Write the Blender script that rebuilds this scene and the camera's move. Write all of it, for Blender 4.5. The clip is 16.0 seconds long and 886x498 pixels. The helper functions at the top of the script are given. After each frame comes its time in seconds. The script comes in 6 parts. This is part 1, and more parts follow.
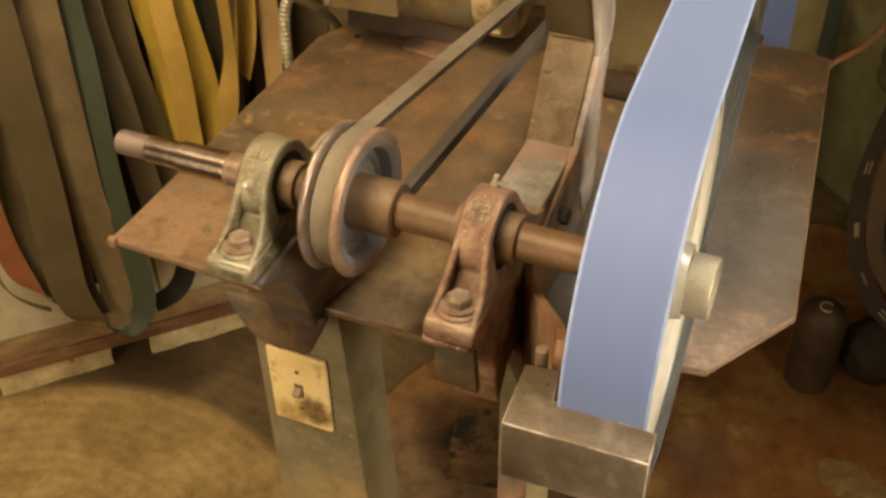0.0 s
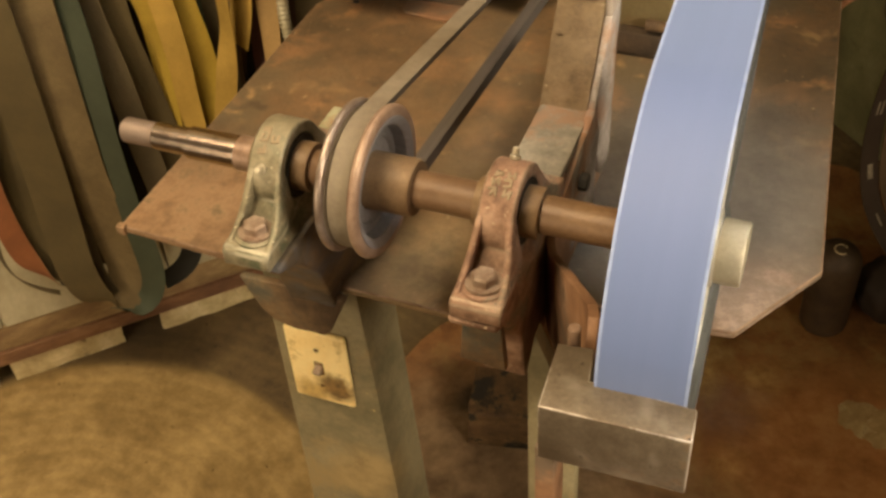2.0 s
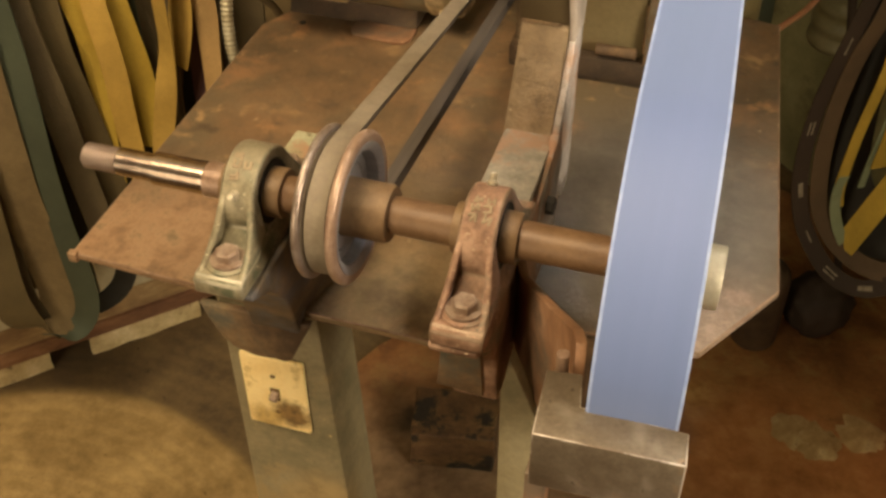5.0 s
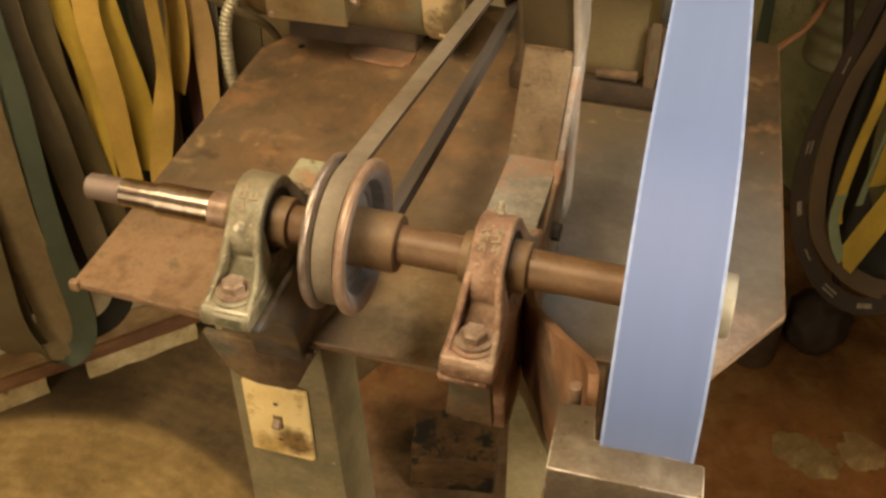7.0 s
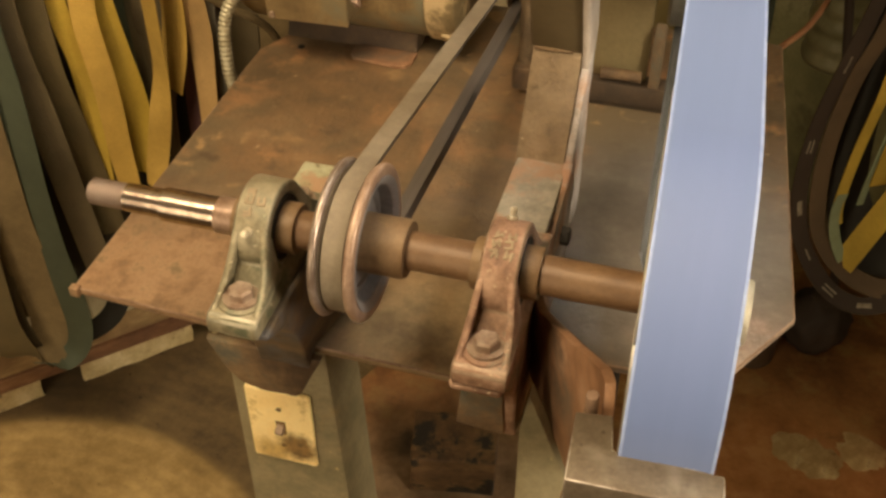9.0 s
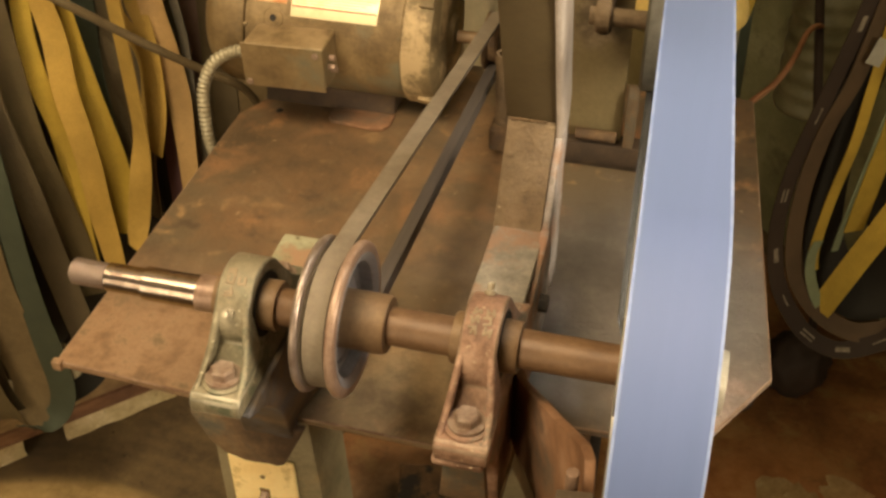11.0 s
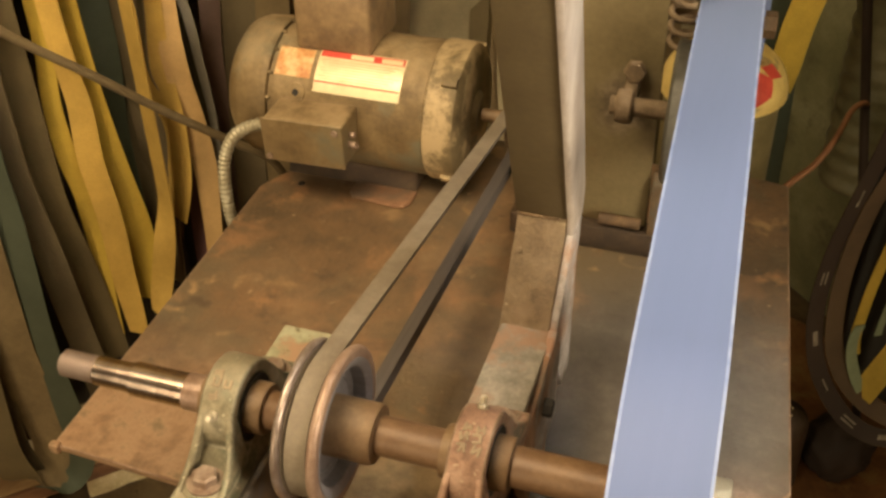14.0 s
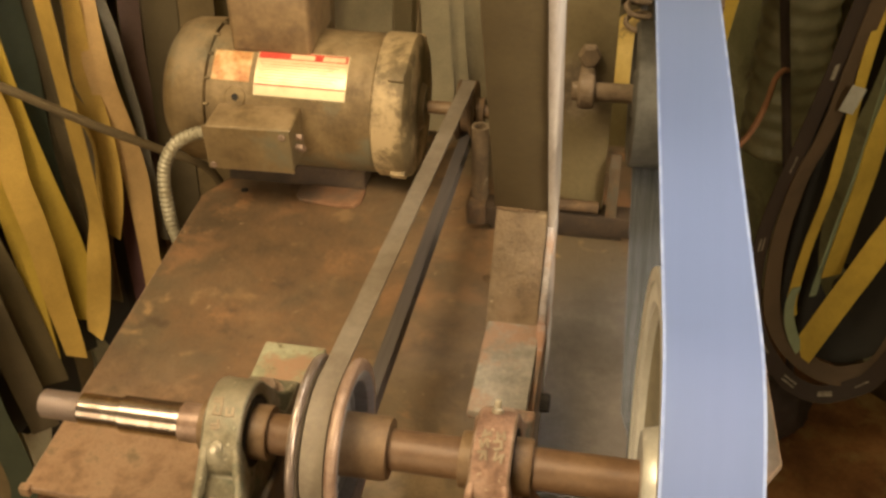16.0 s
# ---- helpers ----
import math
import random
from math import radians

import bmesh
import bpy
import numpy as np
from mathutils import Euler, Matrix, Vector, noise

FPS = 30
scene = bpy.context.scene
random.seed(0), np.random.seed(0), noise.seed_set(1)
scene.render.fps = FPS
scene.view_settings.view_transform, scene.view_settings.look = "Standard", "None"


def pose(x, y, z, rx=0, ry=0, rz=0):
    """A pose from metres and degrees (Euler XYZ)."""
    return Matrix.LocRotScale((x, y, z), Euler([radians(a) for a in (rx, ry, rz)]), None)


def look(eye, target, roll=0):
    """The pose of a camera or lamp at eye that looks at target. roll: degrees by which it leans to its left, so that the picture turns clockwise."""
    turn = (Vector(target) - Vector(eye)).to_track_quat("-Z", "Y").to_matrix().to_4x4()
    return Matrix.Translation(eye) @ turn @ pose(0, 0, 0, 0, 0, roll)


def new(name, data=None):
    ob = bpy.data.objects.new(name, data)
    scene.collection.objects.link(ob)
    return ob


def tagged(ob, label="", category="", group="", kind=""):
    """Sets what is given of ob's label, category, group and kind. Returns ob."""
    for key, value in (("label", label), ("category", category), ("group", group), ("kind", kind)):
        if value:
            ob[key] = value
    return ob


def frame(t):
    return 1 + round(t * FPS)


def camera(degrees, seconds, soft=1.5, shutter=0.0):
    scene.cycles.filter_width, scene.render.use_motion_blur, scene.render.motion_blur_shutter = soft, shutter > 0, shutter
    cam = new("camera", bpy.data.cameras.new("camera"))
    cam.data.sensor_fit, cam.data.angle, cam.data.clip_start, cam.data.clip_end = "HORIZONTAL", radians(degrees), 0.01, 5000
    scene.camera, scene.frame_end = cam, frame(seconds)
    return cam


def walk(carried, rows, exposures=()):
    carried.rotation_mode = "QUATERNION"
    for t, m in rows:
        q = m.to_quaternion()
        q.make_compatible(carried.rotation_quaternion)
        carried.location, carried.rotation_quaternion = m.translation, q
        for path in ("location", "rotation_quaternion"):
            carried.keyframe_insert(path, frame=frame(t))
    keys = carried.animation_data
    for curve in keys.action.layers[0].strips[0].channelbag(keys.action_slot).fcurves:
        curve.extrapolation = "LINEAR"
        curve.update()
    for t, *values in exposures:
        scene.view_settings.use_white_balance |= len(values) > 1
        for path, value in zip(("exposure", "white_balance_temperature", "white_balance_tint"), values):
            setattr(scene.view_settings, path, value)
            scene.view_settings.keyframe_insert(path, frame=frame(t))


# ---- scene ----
cam = camera(43.5, 16.0, soft=2.8)
PATH = [
    (0, (0.425, -0.568, 1.499), (-0.191, 0.832, 0.215), -1.3),
    (0.5, (0.445, -0.540, 1.505), (-0.189, 0.827, 0.196), -0.6),
    (1, (0.465, -0.515, 1.500), (-0.237, 0.789, 0.159), -2.0),
    (1.5, (0.426, -0.523, 1.503), (-0.259, 0.773, 0.140), -4.5),
    (2, (0.398, -0.547, 1.503), (-0.197, 0.798, 0.149), -4.3),
    (2.5, (0.383, -0.561, 1.502), (-0.134, 0.825, 0.159), -2.2),
    (3, (0.373, -0.566, 1.503), (-0.123, 0.828, 0.160), -1.6),
    (3.5, (0.367, -0.568, 1.505), (-0.116, 0.835, 0.165), -1.3),
    (4, (0.361, -0.565, 1.507), (-0.105, 0.844, 0.168), -0.9),
    (6.5, (0.331, -0.550, 1.512), (-0.104, 0.881, 0.184), -0.6),
    (7, (0.330, -0.549, 1.514), (-0.104, 0.889, 0.193), -0.6),
    (7.5, (0.324, -0.545, 1.513), (-0.107, 0.895, 0.192), -0.5),
    (8, (0.318, -0.538, 1.511), (-0.108, 0.899, 0.184), -0.5),
    (10.5, (0.306, -0.544, 1.515), (-0.084, 0.913, 0.200), -0.2),
    (11, (0.310, -0.528, 1.543), (-0.083, 0.958, 0.263), -0.6),
    (11.5, (0.313, -0.522, 1.562), (-0.078, 1.001, 0.325), -0.5),
    (12, (0.315, -0.520, 1.567), (-0.079, 1.024, 0.356), -0.8),
    (12.5, (0.313, -0.522, 1.569), (-0.066, 1.032, 0.365), -0.3),
    (13, (0.323, -0.511, 1.571), (-0.051, 1.041, 0.365), 0.3),
    (13.5, (0.360, -0.470, 1.563), (-0.078, 1.059, 0.351), -0.1),
    (14, (0.340, -0.460, 1.562), (-0.165, 1.039, 0.337), -1.3),
    (14.5, (0.281, -0.458, 1.570), (-0.173, 1.039, 0.323), -2.6),
    (15, (0.254, -0.450, 1.562), (-0.108, 1.067, 0.306), -1.8),
    (15.5, (0.253, -0.450, 1.563), (-0.063, 1.078, 0.308), -1.2),
    (16, (0.256, -0.454, 1.562), (-0.051, 1.078, 0.308), -1.2),
]
walk(cam, [(t, look(eye, target, roll)) for t, eye, target, roll in PATH])

# ---- light ----
world = bpy.data.worlds.new("world")
scene.world = world
world.use_nodes = True
world.node_tree.nodes["Background"].inputs[0].default_value = (1.0, 0.86, 0.62, 1)
world.node_tree.nodes["Background"].inputs[1].default_value = 0.004


def lamp(name, eye, target, sx, sy, watts, colour, spread=180):
    data = bpy.data.lights.new(name, "AREA")
    data.shape, data.size, data.size_y, data.energy, data.color = "RECTANGLE", sx, sy, watts, colour
    data.spread = radians(spread)
    ob = new(name, data)
    ob.matrix_world = look(eye, target)
    return ob


lamp("workshop_light", (-0.32, -0.38, 2.5), (-0.02, 0.20, 0.5), 0.8, 0.8, 46, (1.0, 0.785, 0.49))
# unseen fill from the right, spread narrowed to spare the floor corner
lamp("right_fill", (1.60, -0.55, 1.60), (0.32, 0.16, 1.05), 0.5, 0.9, 6.0, (1.0, 0.84, 0.60), 60)
# unseen fill lamp, added to brighten the belt's upper run
lamp("belt_top_fill", (0.95, 0.62, 2.45), (0.34, 0.22, 1.08), 0.4, 0.4, 0.58, (1.0, 0.95, 0.84), 32)
lamp("door_light", (-0.95, -2.86, 1.25), (-0.1, 0.3, 0.8), 1.0, 1.7, 42, (1.0, 0.79, 0.50))


# ---- materials ----
TOP_Z = 0.777          # table top


def ramp_node(nt, stops):
    r = nt.nodes.new("ShaderNodeValToRGB")
    el = r.color_ramp.elements
    while len(el) < len(stops):
        el.new(0.5)
    for e, (p, c) in zip(el, stops):
        e.position, e.color = p, (*c, 1)
    return r


def noise_node(nt, vec, scale, detail=6.0, rough=0.6, distort=0.0, gain=1.0):
    n = nt.nodes.new("ShaderNodeTexNoise")
    n.inputs["Scale"].default_value, n.inputs["Detail"].default_value = scale, detail
    n.inputs["Roughness"].default_value, n.inputs["Distortion"].default_value = rough, distort
    nt.links.new(vec, n.inputs["Vector"])
    if gain == 1.0:
        return n.outputs["Fac"]
    g = nt.nodes.new("ShaderNodeMath")
    g.operation, g.use_clamp = "MULTIPLY_ADD", True
    nt.links.new(n.outputs["Fac"], g.inputs[0])
    g.inputs[1].default_value, g.inputs[2].default_value = gain, 0.5 - 0.5 * gain
    return g.outputs[0]


def mix_node(nt, fac, a, b, blend="MIX"):
    m = nt.nodes.new("ShaderNodeMix")
    m.data_type, m.blend_type = "RGBA", blend
    if isinstance(fac, float):
        m.inputs[0].default_value = fac
    else:
        nt.links.new(fac, m.inputs[0])
    for slot, v in ((6, a), (7, b)):
        if isinstance(v, tuple):
            m.inputs[slot].default_value = (*v, 1)
        else:
            nt.links.new(v, m.inputs[slot])
    return m.outputs[2]


def surface(name, stops, scale=12.0, grain=140.0, grain_amount=0.35, rough=(0.6, 0.85), metal=0.0, bump=0.25,
            stain=None, stain_scale=5.0, stain_at=(0.52, 0.66), dust=None, dust_at=(0.35, 0.9), stretch=(1, 1, 1), spec=0.4, vary=0.0, spots=None, fleck=None):
    """Two scales of colour noise, optional stains with their own outline, dust on upward faces, fine relief."""
    mat = bpy.data.materials.new(name)
    mat.use_nodes = True
    nt = mat.node_tree
    bsdf = nt.nodes["Principled BSDF"]
    tc = nt.nodes.new("ShaderNodeTexCoord")
    mp = nt.nodes.new("ShaderNodeMapping")
    mp.inputs["Scale"].default_value = stretch
    nt.links.new(tc.outputs["Object"], mp.inputs["Vector"])
    vec = mp.outputs["Vector"]
    big = noise_node(nt, vec, scale, 9.0, 0.66, 0.12, 1.7)
    ramp = ramp_node(nt, stops)
    nt.links.new(big, ramp.inputs[0])
    col = ramp.outputs[0]
    fine = noise_node(nt, vec, grain, 4.0, 0.7)
    fr = ramp_node(nt, [(0.3, (0.35,) * 3), (0.7, (1.0,) * 3)])
    nt.links.new(fine, fr.inputs[0])
    col = mix_node(nt, grain_amount, col, mix_node(nt, 1.0, col, fr.outputs[0], "MULTIPLY"))
    if stain:
        sn = noise_node(nt, vec, stain_scale, 10.0, 0.68, 0.15, 1.3)
        sr = ramp_node(nt, [(stain_at[0], (0, 0, 0)), (stain_at[1], (1, 1, 1))])
        nt.links.new(sn, sr.inputs[0])
        col = mix_node(nt, sr.outputs[0], col, stain)
    if spots:
        sp = noise_node(nt, vec, spots[1], 6.0, 0.7, 0.1)
        sr = ramp_node(nt, [(spots[2], (0, 0, 0)), (spots[2] + 0.09, (1, 1, 1))])
        nt.links.new(sp, sr.inputs[0])
        col = mix_node(nt, sr.outputs[0], col, spots[0])
    for colour, size, at in fleck or ():
        fn = noise_node(nt, vec, size, 3.0, 0.55, 0.3)
        sr = ramp_node(nt, [(at, (0, 0, 0)), (at + (0.05 if size > 40 else 0.11), (1, 1, 1))])
        nt.links.new(fn, sr.inputs[0])
        col = mix_node(nt, sr.outputs[0], col, colour)
    if dust:
        geo = nt.nodes.new("ShaderNodeNewGeometry")
        sep = nt.nodes.new("ShaderNodeSeparateXYZ")
        nt.links.new(geo.outputs["Normal"], sep.inputs[0])
        add = nt.nodes.new("ShaderNodeMath")
        add.operation = "MULTIPLY"
        nt.links.new(sep.outputs[2], add.inputs[0])
        dn = ramp_node(nt, [(0.3, (0.3,) * 3), (0.65, (1.0,) * 3)])
        nt.links.new(noise_node(nt, vec, 26.0, 6.0, 0.7), dn.inputs[0])
        nt.links.new(dn.outputs[0], add.inputs[1])
        dr = ramp_node(nt, [(dust_at[0], (0, 0, 0)), (dust_at[1], (1, 1, 1))])
        nt.links.new(add.outputs[0], dr.inputs[0])
        col = mix_node(nt, dr.outputs[0], col, dust)
    if vary:
        info = nt.nodes.new("ShaderNodeObjectInfo")
        hsv = nt.nodes.new("ShaderNodeHueSaturation")
        mr = nt.nodes.new("ShaderNodeMapRange")
        mr.inputs[3].default_value, mr.inputs[4].default_value = 1 - vary, 1 + vary
        nt.links.new(info.outputs["Random"], mr.inputs[0])
        nt.links.new(mr.outputs[0], hsv.inputs["Value"])
        nt.links.new(col, hsv.inputs["Color"])
        col = hsv.outputs[0]
    nt.links.new(col, bsdf.inputs["Base Color"])
    rr = nt.nodes.new("ShaderNodeMapRange")
    rr.inputs[3].default_value, rr.inputs[4].default_value = rough
    nt.links.new(fine, rr.inputs[0])
    nt.links.new(rr.outputs[0], bsdf.inputs["Roughness"])
    bsdf.inputs["Metallic"].default_value = metal
    bsdf.inputs["Specular IOR Level"].default_value = spec
    if bump:
        bp = nt.nodes.new("ShaderNodeBump")
        bp.inputs["Strength"].default_value, bp.inputs["Distance"].default_value = bump, 0.002
        mixh = nt.nodes.new("ShaderNodeMath")
        mixh.operation = "ADD"
        nt.links.new(big, mixh.inputs[0])
        nt.links.new(fine, mixh.inputs[1])
        nt.links.new(mixh.outputs[0], bp.inputs["Height"])
        nt.links.new(bp.outputs[0], bsdf.inputs["Normal"])
    return mat


def add_patch(mat, centre, r_in, r_out, stops, scale, wobble=0.05, wob_scale=9.0, strength=1.0, gain=1.7):
    """A stain, dust or painted-light patch with an uneven soft outline round a point of the object."""
    nt = mat.node_tree
    bsdf = nt.nodes["Principled BSDF"]
    old = bsdf.inputs["Base Color"].links[0].from_socket
    tc = nt.nodes.new("ShaderNodeTexCoord")
    far = nt.nodes.new("ShaderNodeVectorMath")
    far.operation = "DISTANCE"
    far.inputs[1].default_value = centre
    nt.links.new(tc.outputs["Object"], far.inputs[0])
    wob = nt.nodes.new("ShaderNodeMath")
    wob.operation = "MULTIPLY_ADD"
    nt.links.new(noise_node(nt, tc.outputs["Object"], wob_scale, 8.0, 0.68, 0.1), wob.inputs[0])
    wob.inputs[1].default_value = 2 * wobble
    nt.links.new(far.outputs["Value"], wob.inputs[2])
    mr = nt.nodes.new("ShaderNodeMapRange")
    mr.interpolation_type = "SMOOTHSTEP"
    mr.inputs[1].default_value, mr.inputs[2].default_value = r_in + wobble, r_out + wobble
    mr.inputs[3].default_value, mr.inputs[4].default_value = strength, 0.0
    nt.links.new(wob.outputs[0], mr.inputs[0])
    r = ramp_node(nt, stops)
    nt.links.new(noise_node(nt, tc.outputs["Object"], scale, 10.0, 0.70, 0.1, gain), r.inputs[0])
    nt.links.new(mix_node(nt, mr.outputs[0], old, r.outputs[0]), bsdf.inputs["Base Color"])


def add_rings(mat, centre, scale, amount):
    """Faint circular scratches trodden round a point of the floor, and dark specks of grit."""
    nt = mat.node_tree
    bsdf = nt.nodes["Principled BSDF"]
    tc = nt.nodes.new("ShaderNodeTexCoord")
    mp = nt.nodes.new("ShaderNodeMapping")
    mp.vector_type = "TEXTURE"
    mp.inputs["Location"].default_value = centre
    nt.links.new(tc.outputs["Object"], mp.inputs["Vector"])
    wv = nt.nodes.new("ShaderNodeTexWave")
    wv.wave_type, wv.rings_direction = "RINGS", "Z"
    wv.inputs["Scale"].default_value, wv.inputs["Distortion"].default_value = scale * 0.1, 5.0
    wv.inputs["Detail"].default_value, wv.inputs["Detail Scale"].default_value = 4.0, 1.3
    nt.links.new(mp.outputs["Vector"], wv.inputs["Vector"])
    worn = ramp_node(nt, [(0.25, (1.0 - amount,) * 3), (0.75, (1.0 + 0.4 * amount,) * 3)])
    nt.links.new(wv.outputs["Fac"], worn.inputs[0])
    old = bsdf.inputs["Base Color"].links[0].from_socket
    col = mix_node(nt, 1.0, old, worn.outputs[0], "MULTIPLY")
    for size, at in ((38.0, 0.69), (95.0, 0.71)):
        grit = ramp_node(nt, [(at, (1, 1, 1)), (at + 0.04, (0.38, 0.33, 0.28))])
        nt.links.new(noise_node(nt, tc.outputs["Object"], size, 4.0, 0.6, 0.4), grit.inputs[0])
        col = mix_node(nt, 1.0, col, grit.outputs[0], "MULTIPLY")
    nt.links.new(col, bsdf.inputs["Base Color"])


RUST_TABLE = surface("rusty_plate", [(0.20, (0.100, 0.070, 0.039)), (0.42, (0.165, 0.105, 0.055)), (0.60, (0.230, 0.133, 0.064)), (0.80, (0.292, 0.180, 0.093))], 6, 170, 0.45,
                     (0.42, 0.75), 0.1, 0.6, stain=(0.145, 0.105, 0.058), stain_scale=4.6, stain_at=(0.48, 0.62), spots=((0.335, 0.178, 0.080), 13.0, 0.58),
                     fleck=(((0.11, 0.07, 0.04), 80.0, 0.66), ((0.40, 0.275, 0.155), 95.0, 0.68), ((0.285, 0.150, 0.070), 10.0, 0.55), ((0.14, 0.102, 0.058), 9.0, 0.52), ((0.36, 0.23, 0.11), 21.0, 0.62), ((0.085, 0.058, 0.034), 19.0, 0.60)))
RUST_DARK = surface("rusty_frame", [(0.3, (0.09, 0.055, 0.03)), (0.6, (0.21, 0.13, 0.065)), (0.75, (0.28, 0.19, 0.10))], 14, 170, 0.45,
                    (0.6, 0.9), 0.1, 0.35, stain=(0.10, 0.09, 0.065), stain_scale=7)
RUST_COLUMN = surface("dirty_column_steel", [(0.3, (0.119, 0.081, 0.046)), (0.5, (0.199, 0.135, 0.074)), (0.62, (0.247, 0.171, 0.100)), (0.75, (0.314, 0.237, 0.157))], 13, 190, 0.5,
                      (0.55, 0.85), 0.1, 1.2, stain=(0.22, 0.145, 0.085), stain_scale=8, stain_at=(0.54, 0.68), dust=(0.235, 0.170, 0.105), spots=((0.10, 0.07, 0.042), 34.0, 0.64),
                      fleck=(((0.42, 0.33, 0.22), 60.0, 0.68),))
BACK_STEEL = surface("olive_grimy_plate", [(0.25, (0.152, 0.115, 0.055)), (0.50, (0.204, 0.157, 0.077)), (0.80, (0.248, 0.192, 0.099))], 5, 190, 0.3,
                     (0.5, 0.75), 0.1, 0.22, stain=(0.19, 0.115, 0.055), stain_scale=6, stain_at=(0.56, 0.72), spots=((0.15, 0.10, 0.055), 20.0, 0.68))
# olive-brown upper column, darker because its shadow side is put into the colour
COLUMN_FACE = surface("olive_brown_shaded_column", [(0.25, (0.104, 0.073, 0.036)), (0.50, (0.131, 0.095, 0.046)), (0.80, (0.162, 0.119, 0.060))], 6, 200, 0.3,
                      (0.5, 0.72), 0.1, 0.18, stain=(0.15, 0.085, 0.042), stain_scale=9, stain_at=(0.60, 0.74), spots=((0.22, 0.175, 0.11), 60.0, 0.70))
GREY_GRIT = surface("grey_grinding_dust", [(0.3, (0.25, 0.21, 0.19)), (0.6, (0.39, 0.34, 0.315)), (0.75, (0.50, 0.45, 0.42))], 22, 210, 0.5,
                    (0.8, 0.95), 0.0, 0.5, stain=(0.30, 0.17, 0.11), stain_scale=11, stain_at=(0.55, 0.7))
RUST_ORANGE = surface("orange_rusty_arm", [(0.3, (0.182, 0.090, 0.046)), (0.55, (0.311, 0.165, 0.088)), (0.75, (0.419, 0.245, 0.149))], 13, 170, 0.4,
                      (0.42, 0.7), 0.15, 0.25, stain=(0.15, 0.105, 0.07), stain_scale=9)
POST_PAINT = surface("grey_green_post_paint", [(0.30, (0.186, 0.156, 0.085)), (0.55, (0.273, 0.223, 0.125)), (0.75, (0.328, 0.275, 0.164))], 9, 150, 0.4,
                     (0.5, 0.75), 0.0, 0.2, stain=(0.31, 0.225, 0.105), stain_scale=5.0, stain_at=(0.56, 0.66), spots=((0.14, 0.10, 0.05), 40.0, 0.67), fleck=(((0.38, 0.29, 0.14), 90.0, 0.70),))
GREEN_CAST = surface("green_painted_casting", [(0.3, (0.161, 0.132, 0.076)), (0.5, (0.259, 0.218, 0.136)), (0.75, (0.380, 0.328, 0.224))], 34, 260, 0.4,
                     (0.35, 0.62), 0.15, 0.35, stain=(0.105, 0.108, 0.064), stain_scale=22, stain_at=(0.50, 0.62), dust=(0.30, 0.255, 0.17), dust_at=(0.45, 1.0), spots=((0.33, 0.21, 0.115), 55.0, 0.66),
                     fleck=(((0.46, 0.41, 0.29), 200.0, 0.66), ((0.06, 0.058, 0.035), 130.0, 0.70)))
CAST_EDGE = surface("rubbed_casting_edge", [(0.35, (0.20, 0.175, 0.115)), (0.65, (0.36, 0.32, 0.235))], 40, 300, 0.35, (0.3, 0.5), 0.35, 0.2)
RUST_EDGE = surface("rubbed_rusty_edge", [(0.35, (0.20, 0.12, 0.072)), (0.65, (0.36, 0.25, 0.17))], 36, 300, 0.35, (0.35, 0.55), 0.25, 0.2)
CAST_MARK = surface("rubbed_pale_cast_mark", [(0.3, (0.24, 0.175, 0.105)), (0.7, (0.38, 0.29, 0.185))], 60, 300, 0.4, (0.45, 0.65), 0.1, 0.2)
RUST_CAST = surface("rust_dusted_casting", [(0.3, (0.191, 0.103, 0.064)), (0.5, (0.344, 0.199, 0.128)), (0.75, (0.516, 0.330, 0.231))], 34, 260, 0.45,
                    (0.42, 0.7), 0.12, 0.55, stain=(0.17, 0.15, 0.105), stain_scale=18, stain_at=(0.57, 0.68), spots=((0.095, 0.058, 0.038), 60.0, 0.64),
                    fleck=(((0.50, 0.37, 0.25), 190.0, 0.66), ((0.07, 0.045, 0.03), 120.0, 0.70)))
PEEL_GREEN = surface("peeling_green_paint", [(0.35, (0.30, 0.285, 0.17)), (0.6, (0.45, 0.43, 0.28))], 25, 220, 0.4, (0.6, 0.85), 0.0, 0.4,
                     spots=((0.16, 0.13, 0.065), 55.0, 0.57), stain=(0.36, 0.22, 0.13), stain_scale=16, stain_at=(0.52, 0.62))
GREY_PAD = surface("grey_dusted_pad", [(0.35, (0.19, 0.165, 0.125)), (0.6, (0.29, 0.255, 0.20)), (0.75, (0.36, 0.31, 0.25))], 22, 220, 0.45, (0.7, 0.9), 0.0, 0.5,
                   stain=(0.26, 0.16, 0.10), stain_scale=13, stain_at=(0.5, 0.62))
BOLT = surface("dusty_bolt_head", [(0.3, (0.24, 0.155, 0.105)), (0.7, (0.42, 0.32, 0.24))], 60, 300, 0.3, (0.38, 0.6), 0.4, 0.2)
SHAFT_BROWN = surface("brown_dusted_shaft", [(0.3, (0.165, 0.098, 0.047)), (0.5, (0.205, 0.126, 0.063)), (0.72, (0.25, 0.16, 0.083))], 26, 260, 0.4, (0.42, 0.6), 0.1, 0.2, spots=((0.12, 0.072, 0.038), 34.0, 0.64))
SHAFT_RED = surface("red_brown_oiled_shaft", [(0.3, (0.130, 0.070, 0.036)), (0.5, (0.167, 0.094, 0.047)), (0.72, (0.209, 0.121, 0.062))], 22, 260, 0.35, (0.40, 0.55), 0.1, 0.12, spots=((0.11, 0.06, 0.034), 34.0, 0.64))
SHAFT_STEEL = surface("turned_steel", [(0.3, (0.33, 0.25, 0.20)), (0.7, (0.46, 0.37, 0.31))], 40, 500, 0.2, (0.20, 0.28), 1.0, 0.02, stretch=(2.5, 0.3, 0.3))
